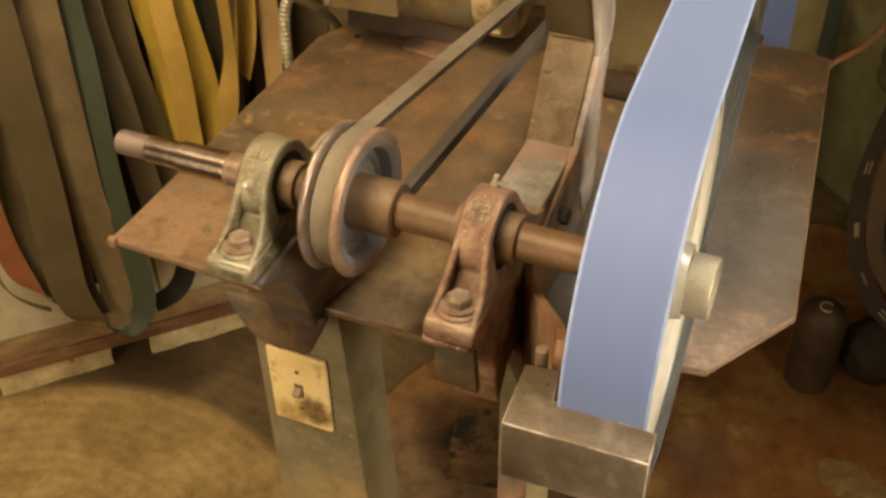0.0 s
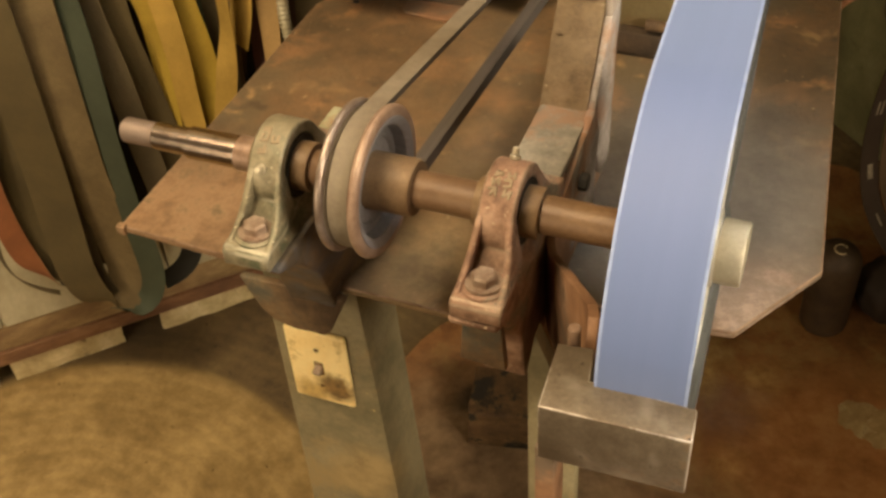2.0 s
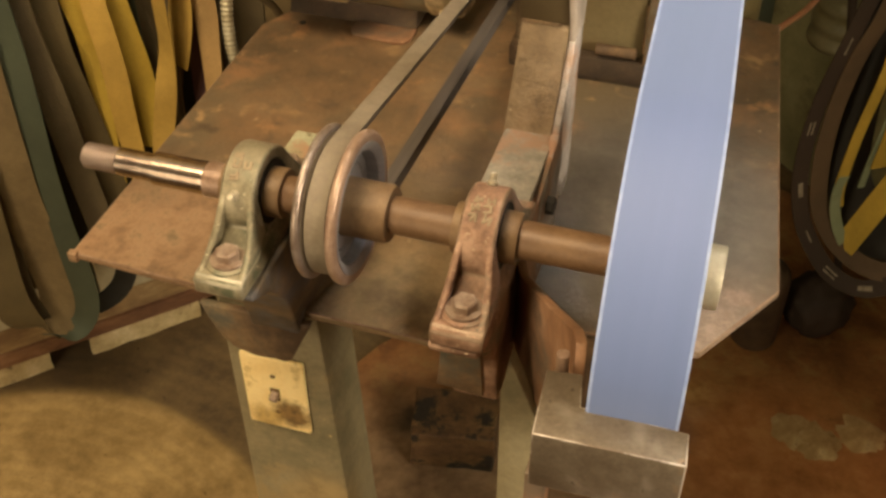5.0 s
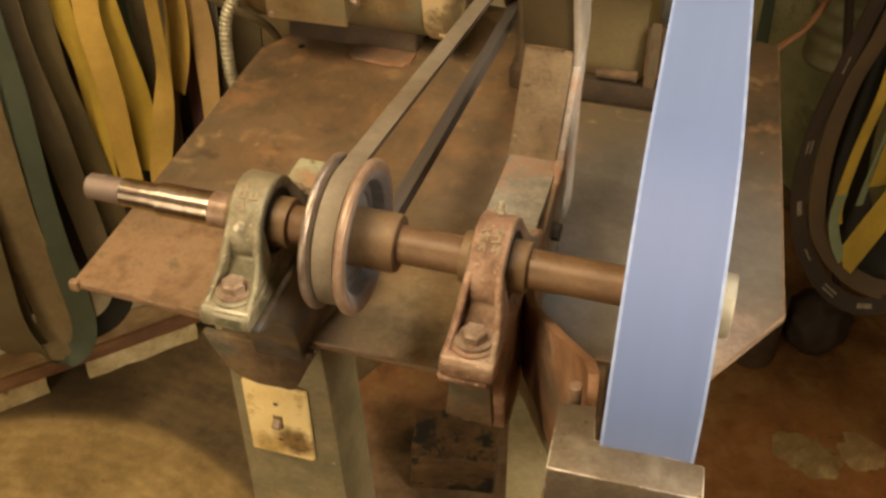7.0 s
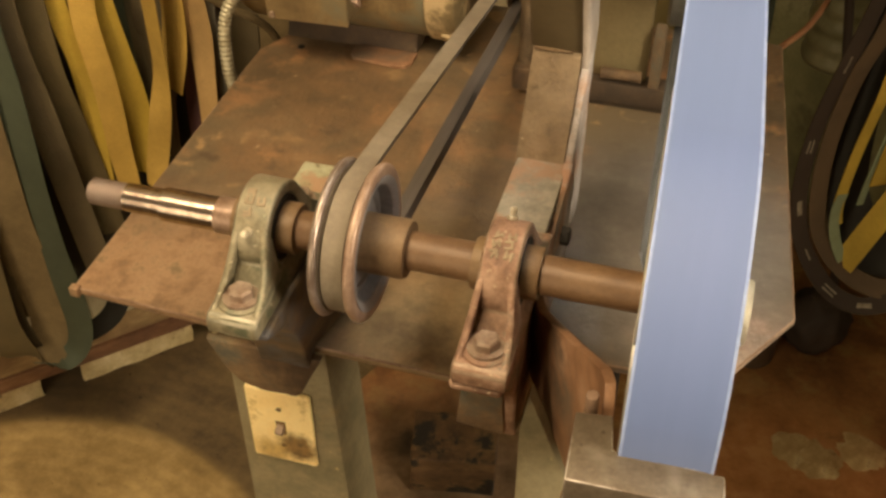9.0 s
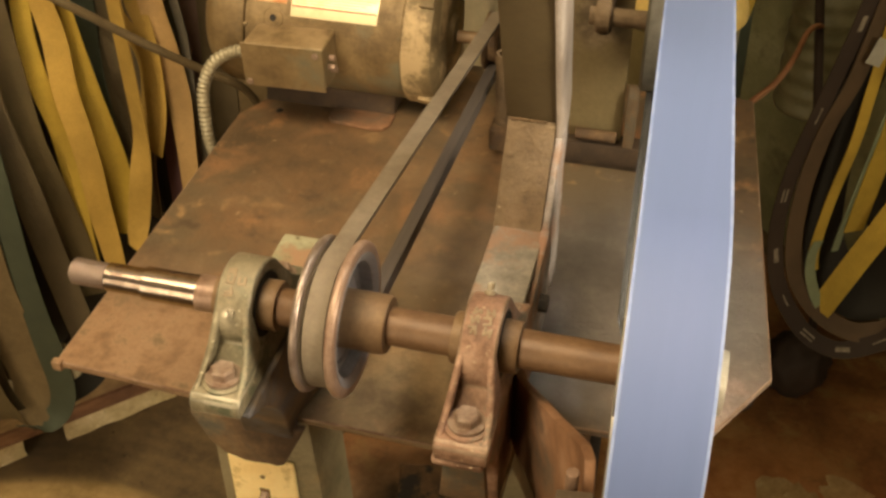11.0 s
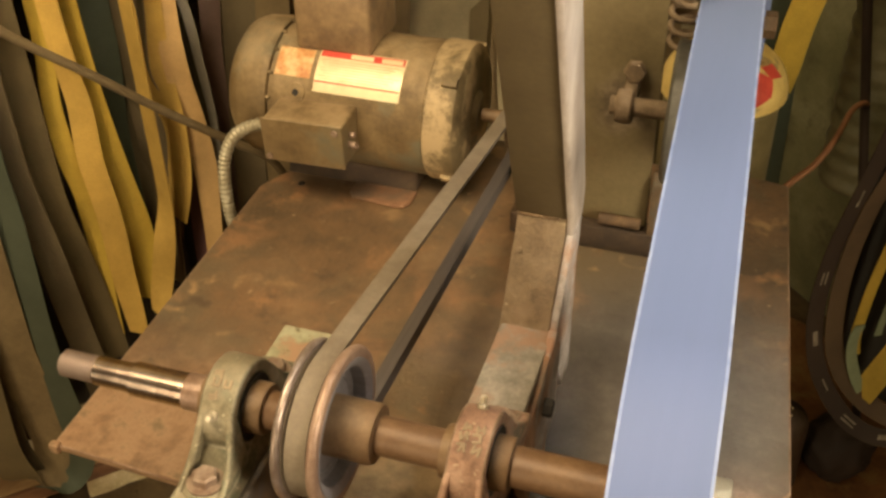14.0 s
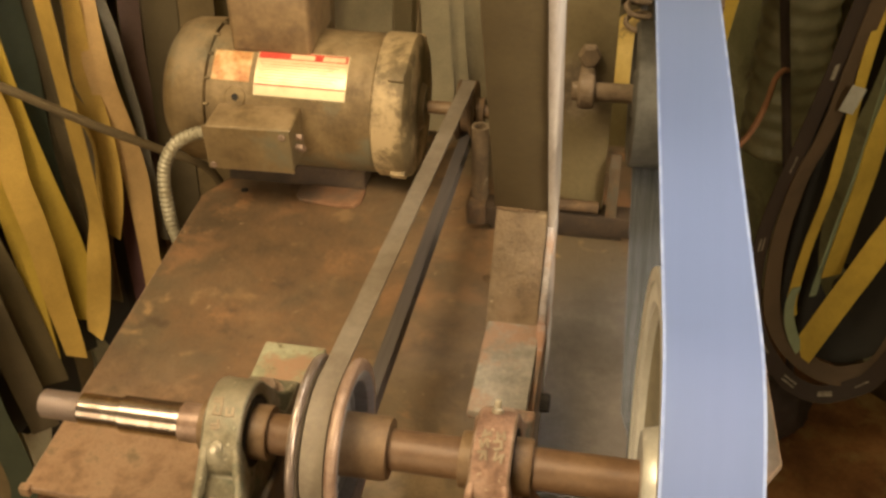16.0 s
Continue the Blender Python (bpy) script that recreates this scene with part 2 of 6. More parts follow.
THREAD_STEEL = surface("threaded_steel", [(0.3, (0.313, 0.231, 0.184)), (0.7, (0.367, 0.286, 0.231))], 40, 500, 0.05, (0.40, 0.48), 0.7, 0.0)
PULLEY_CAST = surface("pulley_dust", [(0.3, (0.18, 0.13, 0.08)), (0.7, (0.245, 0.185, 0.12))], 30, 240, 0.35, (0.5, 0.7), 0.15, 0.1)
RIM_STEEL = surface("rubbed_steel_rim", [(0.3, (0.25, 0.18, 0.14)), (0.7, (0.44, 0.36, 0.31))], 30, 260, 0.3, (0.24, 0.38), 0.6, 0.08)
PULLEY_RIM = surface("copper_brown_rim", [(0.3, (0.25, 0.155, 0.105)), (0.5, (0.34, 0.225, 0.16)), (0.72, (0.43, 0.30, 0.22))], 32, 240, 0.35, (0.3, 0.46), 0.25, 0.1)
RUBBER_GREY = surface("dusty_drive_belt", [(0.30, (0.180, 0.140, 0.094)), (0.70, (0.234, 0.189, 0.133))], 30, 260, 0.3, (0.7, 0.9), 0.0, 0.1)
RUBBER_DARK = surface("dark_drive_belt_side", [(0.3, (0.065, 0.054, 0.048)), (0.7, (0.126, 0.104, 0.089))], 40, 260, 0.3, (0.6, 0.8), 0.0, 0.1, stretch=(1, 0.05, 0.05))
BLUE_GRIT = surface("blue_abrasive", [(0.3, (0.094, 0.139, 0.303)), (0.7, (0.101, 0.146, 0.318))], 7, 900, 0.12, (0.60, 0.70), 0.0, 0.0, stretch=(9, 0.05, 0.05), spec=0.9)
BLUE_GRIT.node_tree.nodes["Principled BSDF"].inputs["Sheen Weight"].default_value = 0.65
BLUE_GRIT.node_tree.nodes["Principled BSDF"].inputs["Sheen Roughness"].default_value = 0.4
BLUE_GRIT.node_tree.nodes["Principled BSDF"].inputs["Sheen Tint"].default_value = (0.75, 0.85, 1.0, 1)
BELT_EDGE = surface("frayed_white_belt_edge", [(0.3, (0.218, 0.282, 0.506)), (0.7, (0.322, 0.385, 0.586))], 60, 400, 0.2, (0.5, 0.7), 0.0, 0.0)
BELT_BACK = surface("grey_belt_backing", [(0.3, (0.085, 0.085, 0.078)), (0.7, (0.14, 0.14, 0.138))], 12, 300, 0.25, (0.2, 0.34), 0.45, 0.04, stretch=(22, 0.05, 0.05), spec=0.9)
ALUMINIUM = surface("cast_aluminium", [(0.3, (0.60, 0.57, 0.49)), (0.7, (0.76, 0.73, 0.64))], 26, 320, 0.25, (0.26, 0.42), 0.55, 0.1)
ALU_RING = surface("satin_turned_rim", [(0.3, (0.72, 0.68, 0.59)), (0.7, (0.82, 0.78, 0.69))], 26, 320, 0.2, (0.28, 0.42), 0.4, 0.06)
ALU_DISC = surface("dusty_cast_disc", [(0.3, (0.21, 0.175, 0.115)), (0.7, (0.29, 0.245, 0.165))], 22, 260, 0.3, (0.45, 0.65), 0.2, 0.15)
ALU_DULL = surface("dull_aluminium", [(0.3, (0.42, 0.37, 0.28)), (0.7, (0.52, 0.47, 0.36))], 26, 320, 0.25, (0.45, 0.6), 0.5, 0.08)
BLACK_RUBBER = surface("black_wheel_rubber", [(0.3, (0.018, 0.017, 0.015)), (0.55, (0.05, 0.047, 0.042)), (0.75, (0.13, 0.11, 0.085))], 40, 240, 0.5, (0.22, 0.45), 0.2, 0.3, stretch=(1, 0.4, 0.4))
REST_STEEL = surface("bare_steel_block", [(0.3, (0.14, 0.105, 0.072)), (0.5, (0.19, 0.148, 0.105)), (0.68, (0.255, 0.21, 0.16))], 16, 300, 0.4,
                     (0.32, 0.55), 0.45, 0.2, stain=(0.26, 0.17, 0.10), stain_scale=18, stain_at=(0.60, 0.70), spots=((0.10, 0.075, 0.05), 30.0, 0.62), fleck=(((0.34, 0.29, 0.235), 14.0, 0.54), ((0.07, 0.052, 0.036), 70.0, 0.68)))
IVORY = surface("dirty_ivory_plate", [(0.3, (0.926, 0.683, 0.297)), (0.6, (0.992, 0.783, 0.386))], 14, 200, 0.12, (0.3, 0.48), 0.0, 0.05,
                stain=(0.52, 0.34, 0.10), stain_scale=24, stain_at=(0.58, 0.72), fleck=(((0.16, 0.09, 0.035), 130.0, 0.70),))
SMEAR = surface("brown_hand_grime", [(0.3, (0.13, 0.075, 0.03)), (0.6, (0.24, 0.14, 0.055)), (0.75, (0.34, 0.21, 0.085))], 60, 300, 0.5, (0.45, 0.65), 0.0, 0.1)
TOGGLE = surface("worn_toggle", [(0.3, (0.3, 0.25, 0.17)), (0.7, (0.6, 0.52, 0.38))], 60, 300, 0.3, (0.3, 0.5), 0.3, 0.05)
DARK_HOLE = surface("dark_slot", [(0.3, (0.015, 0.012, 0.01)), (0.7, (0.03, 0.025, 0.02))], 30, 200, 0.2, (0.7, 0.9), 0.0, 0.0)
MOTOR_PAINT = surface("dusty_motor_paint", [(0.30, (0.135, 0.087, 0.036)), (0.55, (0.216, 0.144, 0.063)), (0.75, (0.279, 0.192, 0.089))], 13, 210, 0.4,
                      (0.42, 0.7), 0.15, 0.2, stain=(0.16, 0.14, 0.085), stain_scale=8, dust=(0.38, 0.27, 0.145), dust_at=(0.35, 1.0), spots=((0.12, 0.075, 0.035), 38.0, 0.65))
# grime, darkened further to paint the shade under the motor
BASE_GRIME = surface("grimy_shaded_base_steel", [(0.3, (0.04, 0.026, 0.015)), (0.6, (0.072, 0.045, 0.025)), (0.8, (0.11, 0.07, 0.037))], 18, 170, 0.45, (0.7, 0.9), 0.0, 0.4)
MOTOR_BELL = surface("chipped_end_bell", [(0.30, (0.138, 0.098, 0.046)), (0.60, (0.248, 0.178, 0.087))], 14, 210, 0.4, (0.45, 0.7), 0.1, 0.25,
                     stain=(0.44, 0.32, 0.17), stain_scale=14, stain_at=(0.49, 0.60), spots=((0.11, 0.075, 0.04), 34.0, 0.64))
MOTOR_BROWN = surface("brown_capacitor_cover", [(0.30, (0.162, 0.100, 0.048)), (0.50, (0.237, 0.152, 0.076)), (0.70, (0.294, 0.195, 0.095))], 16, 210, 0.4, (0.4, 0.6), 0.1, 0.15, dust=(0.34, 0.23, 0.12), stain=(0.14, 0.09, 0.05), stain_scale=12, stain_at=(0.55, 0.65))
LABEL_WHITE = surface("silver_nameplate", [(0.3, (0.72, 0.55, 0.31)), (0.7, (0.86, 0.70, 0.43))], 30, 200, 0.1, (0.25, 0.4), 0.2, 0.02)
LABEL_RED = surface("red_label_ink", [(0.3, (0.55, 0.06, 0.04)), (0.7, (0.65, 0.09, 0.05))], 40, 200, 0.15, (0.35, 0.5), 0.0, 0.0)
LABEL_ORANGE = surface("scuffed_orange_sticker", [(0.35, (0.5, 0.2, 0.06)), (0.5, (0.62, 0.33, 0.12)), (0.7, (0.72, 0.5, 0.25))], 45, 220, 0.25, (0.35, 0.55), 0.0, 0.05)
CONDUIT = surface("galvanised_conduit", [(0.3, (0.36, 0.31, 0.2)), (0.7, (0.5, 0.45, 0.32))], 40, 260, 0.2, (0.4, 0.6), 0.4, 0.05)
WALL_WHITE = surface("grimy_white_wall_boards", [(0.3, (0.31, 0.265, 0.165)), (0.6, (0.44, 0.385, 0.255)), (0.75, (0.51, 0.455, 0.315))], 5, 130, 0.25,
                     (0.6, 0.85), 0.0, 0.15, stain=(0.22, 0.17, 0.09), stain_scale=4, stain_at=(0.58, 0.75), stretch=(1, 1, 0.5))
WALL_GREEN = surface("green_grey_wall", [(0.3, (0.182, 0.171, 0.080)), (0.6, (0.257, 0.239, 0.114)), (0.75, (0.319, 0.296, 0.154))], 6, 140, 0.3, (0.6, 0.85), 0.0, 0.12,
                     stain=(0.10, 0.08, 0.04), stain_scale=4)
SILL_WOOD = surface("red_brown_sill", [(0.3, (0.13, 0.06, 0.028)), (0.6, (0.22, 0.11, 0.05)), (0.75, (0.27, 0.15, 0.08))], 10, 150, 0.35, (0.6, 0.85), 0.0, 0.2, stretch=(1, 1, 3))
PLASTER = surface("chipped_white_masonry", [(0.3, (0.42, 0.32, 0.155)), (0.6, (0.62, 0.50, 0.28)), (0.75, (0.70, 0.59, 0.36))], 14, 150, 0.3, (0.75, 0.95), 0.0, 0.5,
                  stain=(0.22, 0.17, 0.10), stain_scale=9, stain_at=(0.58, 0.68), fleck=(((0.20, 0.14, 0.07), 42.0, 0.66), ((0.72, 0.63, 0.42), 60.0, 0.68)))
# floor tone kept dark for the shade around the painted lit pool
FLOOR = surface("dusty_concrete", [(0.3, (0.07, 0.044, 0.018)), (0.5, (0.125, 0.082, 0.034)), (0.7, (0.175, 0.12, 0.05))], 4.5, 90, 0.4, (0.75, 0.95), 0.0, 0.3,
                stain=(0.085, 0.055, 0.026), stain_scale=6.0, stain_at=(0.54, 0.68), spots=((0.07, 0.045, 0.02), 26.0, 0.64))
FLOOR_RUST = surface("rust_stained_floor_sheet", [(0.20, (0.150, 0.062, 0.025)), (0.45, (0.258, 0.114, 0.040)), (0.60, (0.342, 0.158, 0.055)), (0.80, (0.428, 0.218, 0.077))], 5.5, 110, 0.45, (0.45, 0.8), 0.1, 0.3,
                     stain=(0.36, 0.23, 0.08), stain_scale=8.5, stain_at=(0.52, 0.74), spots=((0.12, 0.07, 0.035), 12.0, 0.61))
CEIL = surface("dim_ceiling", [(0.3, (0.19, 0.16, 0.11)), (0.7, (0.26, 0.22, 0.15))], 3, 60, 0.2, (0.8, 0.95), 0.0, 0.1)
CLOTH = surface("tan_belt_cloth", [(0.3, (0.13, 0.09, 0.04)), (0.7, (0.20, 0.142, 0.066))], 10, 320, 0.3, (0.75, 0.92), 0.0, 0.12, vary=0.2)


def belt_colour(name, c):
    d = tuple(v * 0.75 for v in c)
    return surface(name, [(0.3, d), (0.6, c), (0.8, tuple(min(1, v * 1.15) for v in c))], 7, 360, 0.3, (0.65, 0.85), 0.0, 0.1, vary=0.12)


B_YELLOW = belt_colour("yellow_belt_cloth", (0.50, 0.335, 0.042))
B_AMBER = belt_colour("amber_belt_cloth", (0.50, 0.315, 0.065))
B_OLIVE = belt_colour("olive_brown_belt", (0.108, 0.078, 0.031))
B_GREY = belt_colour("grey_brown_belt", (0.12, 0.09, 0.046))
B_GREEN = belt_colour("green_belt", (0.095, 0.095, 0.05))
B_TEAL = belt_colour("teal_belt", (0.066, 0.078, 0.047))
B_PEACH = belt_colour("peach_tan_belt", (0.46, 0.29, 0.115))
B_PALE = belt_colour("pale_grey_belt_edge", (0.30, 0.265, 0.20))
B_MAROON = belt_colour("maroon_belt", (0.12, 0.055, 0.06))
HOSE_RUBBER = belt_colour("faded_orange_rubber", (0.33, 0.15, 0.065))
# near-black tone, also used to paint the shade in gaps between belts
B_DARK = belt_colour("dark_belt_and_gap_shade", (0.022, 0.019, 0.013))
B_RED = belt_colour("red_orange_belt", (0.29, 0.105, 0.038))
B_PURPLE = belt_colour("purple_brown_belt", (0.21, 0.135, 0.105))
B_BROWN = belt_colour("dark_brown_belt", (0.036, 0.022, 0.013))
B_UMBER = belt_colour("umber_belt", (0.105, 0.066, 0.032))
GRIME = surface("greasy_blue_grey_steel", [(0.3, (0.075, 0.062, 0.05)), (0.5, (0.16, 0.115, 0.07)), (0.72, (0.26, 0.17, 0.095))], 14, 160, 0.45, (0.5, 0.75), 0.1, 0.3, stain=(0.105, 0.10, 0.105), stain_scale=10, stain_at=(0.47, 0.58))
WORN_EDGE = surface("bare_worn_plate", [(0.3, (0.42, 0.35, 0.30)), (0.5, (0.56, 0.49, 0.44)), (0.75, (0.70, 0.64, 0.59))], 14, 260, 0.25, (0.35, 0.6), 0.15, 0.3, stain=(0.50, 0.36, 0.28), stain_scale=10, stain_at=(0.55, 0.70), stretch=(1, 1, 0.35), spots=((0.16, 0.10, 0.07), 30.0, 0.66))
FLAKE = surface("tan_plaster_flake", [(0.3, (0.396, 0.259, 0.105)), (0.6, (0.528, 0.374, 0.165)), (0.75, (0.616, 0.473, 0.242))], 24, 180, 0.3, (0.8, 0.95), 0.0, 0.3, stain=(0.20, 0.12, 0.05), stain_scale=26, stain_at=(0.66, 0.70))
B_MINT = belt_colour("pale_mint_belt", (0.26, 0.30, 0.17))
PLASTER_PALE = surface("pale_paper", [(0.3, (0.25, 0.235, 0.18)), (0.7, (0.34, 0.32, 0.25))], 20, 160, 0.2, (0.7, 0.9), 0.0, 0.05)
B_BEIGE = belt_colour("beige_belt", (0.29, 0.235, 0.135))
# pale web metal with the blue reflections put into the colour
WEB_GREY = surface("pale_web_blue_sheen", [(0.3, (0.242, 0.239, 0.259)), (0.7, (0.332, 0.327, 0.355))], 30, 240, 0.3, (0.35, 0.55), 0.25, 0.1)
EDGE_BRIGHT = surface("worn_bright_edge", [(0.40, (0.17, 0.125, 0.088)), (0.62, (0.60, 0.53, 0.46))], 18, 300, 0.35, (0.3, 0.5), 0.4, 0.1)
EDGE_RUST = surface("rubbed_plate_edge", [(0.35, (0.18, 0.10, 0.055)), (0.65, (0.36, 0.24, 0.155))], 16, 300, 0.3, (0.45, 0.65), 0.2, 0.15)
PRINT = surface("faded_white_print", [(0.3, (0.16, 0.13, 0.085)), (0.7, (0.34, 0.29, 0.20))], 60, 300, 0.4, (0.7, 0.9), 0.0, 0.0)

# the lit round pool on the dusty floor, painted into its colour; its faint ring; dust near the wheel
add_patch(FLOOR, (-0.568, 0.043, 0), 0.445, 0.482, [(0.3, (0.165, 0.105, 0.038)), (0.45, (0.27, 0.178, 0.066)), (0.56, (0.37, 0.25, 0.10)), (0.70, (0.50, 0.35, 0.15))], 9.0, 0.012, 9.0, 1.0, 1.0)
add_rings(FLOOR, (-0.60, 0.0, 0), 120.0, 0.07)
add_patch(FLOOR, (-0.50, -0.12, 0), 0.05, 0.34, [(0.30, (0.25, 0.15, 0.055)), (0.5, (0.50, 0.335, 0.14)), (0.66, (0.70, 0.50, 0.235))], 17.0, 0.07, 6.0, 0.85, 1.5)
add_patch(FLOOR_RUST, (0.03, 0.42, 0), 0.16, 0.40, [(0.3, (0.13, 0.084, 0.045)), (0.5, (0.22, 0.145, 0.08)), (0.7, (0.33, 0.225, 0.13))], 11.0, 0.08, 7.0, 0.9, 1.6)
OCHRE = [(0.3, (0.26, 0.14, 0.045)), (0.5, (0.42, 0.26, 0.085)), (0.7, (0.56, 0.38, 0.14))]
for cx, cy, r in ((0.275, 0.83, 0.060), (0.30, 0.76, 0.055), (0.39, 0.79, 0.065), (0.42, 0.70, 0.04), (0.25, 0.62, 0.085), (0.37, 0.60, 0.055)):
    add_patch(FLOOR_RUST, (cx, cy, 0), 0.1 * r, r, OCHRE, 26.0, 0.05, 22.0, 0.85, 1.6)
add_patch(FLOOR_RUST, (0.35, 0.71, 0), 0.03, 0.10, [(0.35, (0.15, 0.095, 0.075)), (0.65, (0.24, 0.165, 0.135))], 14.0, 0.05, 12.0, 0.55)
# lit floor beside the table, its brightness put into the rust colour
add_patch(FLOOR_RUST, (0.54, 0.66, 0), 0.10, 0.26, [(0.3, (0.31, 0.125, 0.042)), (0.5, (0.46, 0.205, 0.068)), (0.7, (0.58, 0.30, 0.11))], 13.0, 0.10, 9.0, 0.85, 1.4)
add_patch(FLOOR_RUST, (-0.075, 0.60, 0), 0.01, 0.055, [(0.35, (0.012, 0.010, 0.008)), (0.6, (0.05, 0.033, 0.02))], 30.0, 0.03, 16.0, 0.95)
add_patch(RUST_TABLE, (0.235, -0.01, TOP_Z), 0.09, 0.25, [(0.3, (0.105, 0.092, 0.080)), (0.55, (0.148, 0.130, 0.114)), (0.75, (0.20, 0.176, 0.154))], 20.0, 0.05, 9.0, 0.9, 1.2)
add_patch(RUST_TABLE, (0.205, -0.08, TOP_Z), 0.05, 0.17, [(0.3, (0.085, 0.071, 0.058)), (0.55, (0.125, 0.105, 0.088)), (0.75, (0.17, 0.144, 0.118))], 20.0, 0.05, 9.0, 0.85, 1.3)
add_patch(RUST_TABLE, (0.34, -0.17, TOP_Z), 0.02, 0.12, [(0.35, (0.22, 0.15, 0.105)), (0.52, (0.30, 0.22, 0.165)), (0.66, (0.46, 0.33, 0.25))], 26.0, 0.04, 9.0, 0.7)
add_patch(BACK_STEEL, (0.155, 0.215, 0.965), 0.01, 0.055, [(0.3, (0.07, 0.052, 0.035)), (0.5, (0.15, 0.11, 0.07)), (0.7, (0.30, 0.23, 0.15))], 30.0, 0.05, 22.0, 0.9)
add_patch(IVORY, (0.016, -0.001, 0.030), 0.012, 0.030, [(0.35, (0.09, 0.05, 0.02)), (0.6, (0.23, 0.13, 0.045))], 90.0, 0.016, 70.0, 0.95)
add_patch(IVORY, (-0.014, -0.001, 0.016), 0.008, 0.028, [(0.35, (0.30, 0.18, 0.05)), (0.6, (0.50, 0.33, 0.10))], 90.0, 0.016, 60.0, 0.8)
add_patch(RUST_TABLE, (0.05, -0.19, TOP_Z), 0.03, 0.12, [(0.3, (0.17, 0.115, 0.06)), (0.5, (0.27, 0.19, 0.095)), (0.7, (0.36, 0.25, 0.13))], 20.0, 0.05, 9.0, 0.8)
add_patch(RUST_TABLE, (0.06, -0.02, TOP_Z), 0.02, 0.13, [(0.35, (0.13, 0.095, 0.065)), (0.6, (0.22, 0.155, 0.092))], 18.0, 0.06, 9.0, 0.5)
add_patch(RUST_TABLE, (-0.215, -0.215, TOP_Z), 0.08, 0.19, [(0.25, (0.145, 0.088, 0.047)), (0.45, (0.255, 0.148, 0.077)), (0.6, (0.33, 0.203, 0.113)), (0.75, (0.185, 0.124, 0.065))], 24.0, 0.06, 9.0, 0.88, 1.7)
add_patch(RUST_TABLE, (-0.10, 0.09, TOP_Z), 0.10, 0.24, [(0.25, (0.095, 0.066, 0.038)), (0.45, (0.175, 0.108, 0.055)), (0.6, (0.235, 0.135, 0.065)), (0.75, (0.29, 0.18, 0.09))], 17.0, 0.08, 8.0, 0.48, 1.7)
add_patch(RUST_TABLE, (-0.265, -0.095, TOP_Z), 0.02, 0.07, [(0.35, (0.085, 0.056, 0.035)), (0.6, (0.17, 0.108, 0.058))], 22.0, 0.05, 11.0, 0.5)
add_patch(POST_PAINT, (-0.08, -0.21, 0.40), 0.02, 0.07, [(0.35, (0.27, 0.19, 0.085)), (0.65, (0.40, 0.29, 0.135))], 20.0, 0.04, 12.0, 0.9)

# recess above each front bolt, made darker in the casting colour
add_patch(RUST_CAST, (0, -0.047, 0.032), 0.004, 0.020, [(0.35, (0.06, 0.038, 0.024)), (0.6, (0.15, 0.085, 0.045))], 120.0, 0.012, 90.0, 0.8)
add_patch(GREEN_CAST, (0, -0.047, 0.032), 0.004, 0.018, [(0.35, (0.075, 0.075, 0.045)), (0.6, (0.14, 0.125, 0.075))], 120.0, 0.012, 90.0, 0.6)

# ---- builders ----


def world_of(ob):
    m = ob.matrix_basis.copy()
    while ob.parent is not None:
        m = ob.parent.matrix_basis @ ob.matrix_parent_inverse @ m
        ob = ob.parent
    return m


def part(name, bm, mats, parent=None, label="", sharp=35):
    """One mesh object from a bmesh in world coordinates."""
    bmesh.ops.recalc_face_normals(bm, faces=bm.faces)
    lim = radians(sharp)
    for e in bm.edges:
        e.smooth = len(e.link_faces) == 2 and e.calc_face_angle(0.0) < lim
    for f in bm.faces:
        f.smooth = True
    if parent is not None:
        bmesh.ops.transform(bm, matrix=world_of(parent).inverted(), verts=bm.verts)
    me = bpy.data.meshes.new(name)
    bm.to_mesh(me)
    bm.free()
    for m in mats if isinstance(mats, (list, tuple)) else (mats,):
        me.materials.append(m)
    ob = new(name, me)
    if parent is not None:
        ob.parent = parent
    if label:
        tagged(ob, label)
    return ob


def thing(name, at, label, category, group="", kind=""):
    ob = new(name)
    ob.empty_display_size = 0.02
    ob.location = at
    ob.matrix_world = Matrix.Translation(at)
    return tagged(ob, label, category, group, kind)


def solid(name, bm, mats, label, category, group="", kind="", sharp=35):
    """A thing that is one mesh; its origin at the middle of its base."""
    xs = [v.co.copy() for v in bm.verts]
    lo = Vector([min(c[i] for c in xs) for i in range(3)])
    hi = Vector([max(c[i] for c in xs) for i in range(3)])
    base = Vector(((lo.x + hi.x) / 2, (lo.y + hi.y) / 2, lo.z))
    bmesh.ops.translate(bm, verts=bm.verts, vec=-base)
    ob = part(name, bm, mats, None, "", sharp)
    ob.location = base
    return tagged(ob, label, category, group, kind)


def bevelled(bm, width, segs=2, angle=30, slot=-1):
    if width > 0:
        es = [e for e in bm.edges if len(e.link_faces) == 2 and e.calc_face_angle(0.0) > radians(angle)]
        bmesh.ops.bevel(bm, geom=es, offset=width, segments=segs, profile=0.5, affect="EDGES", clamp_overlap=True, material=slot)
    return bm


def block(x0, x1, y0, y1, z0, z1, bevel=0.002, segs=2, m=None):
    bm = bmesh.new()
    bmesh.ops.create_cube(bm, size=1)
    bmesh.ops.scale(bm, vec=(x1 - x0, y1 - y0, z1 - z0), verts=bm.verts)
    bmesh.ops.translate(bm, vec=((x0 + x1) / 2, (y0 + y1) / 2, (z0 + z1) / 2), verts=bm.verts)
    bevelled(bm, bevel, segs)
    if m is not None:
        bmesh.ops.transform(bm, matrix=m, verts=bm.verts)
    return bm


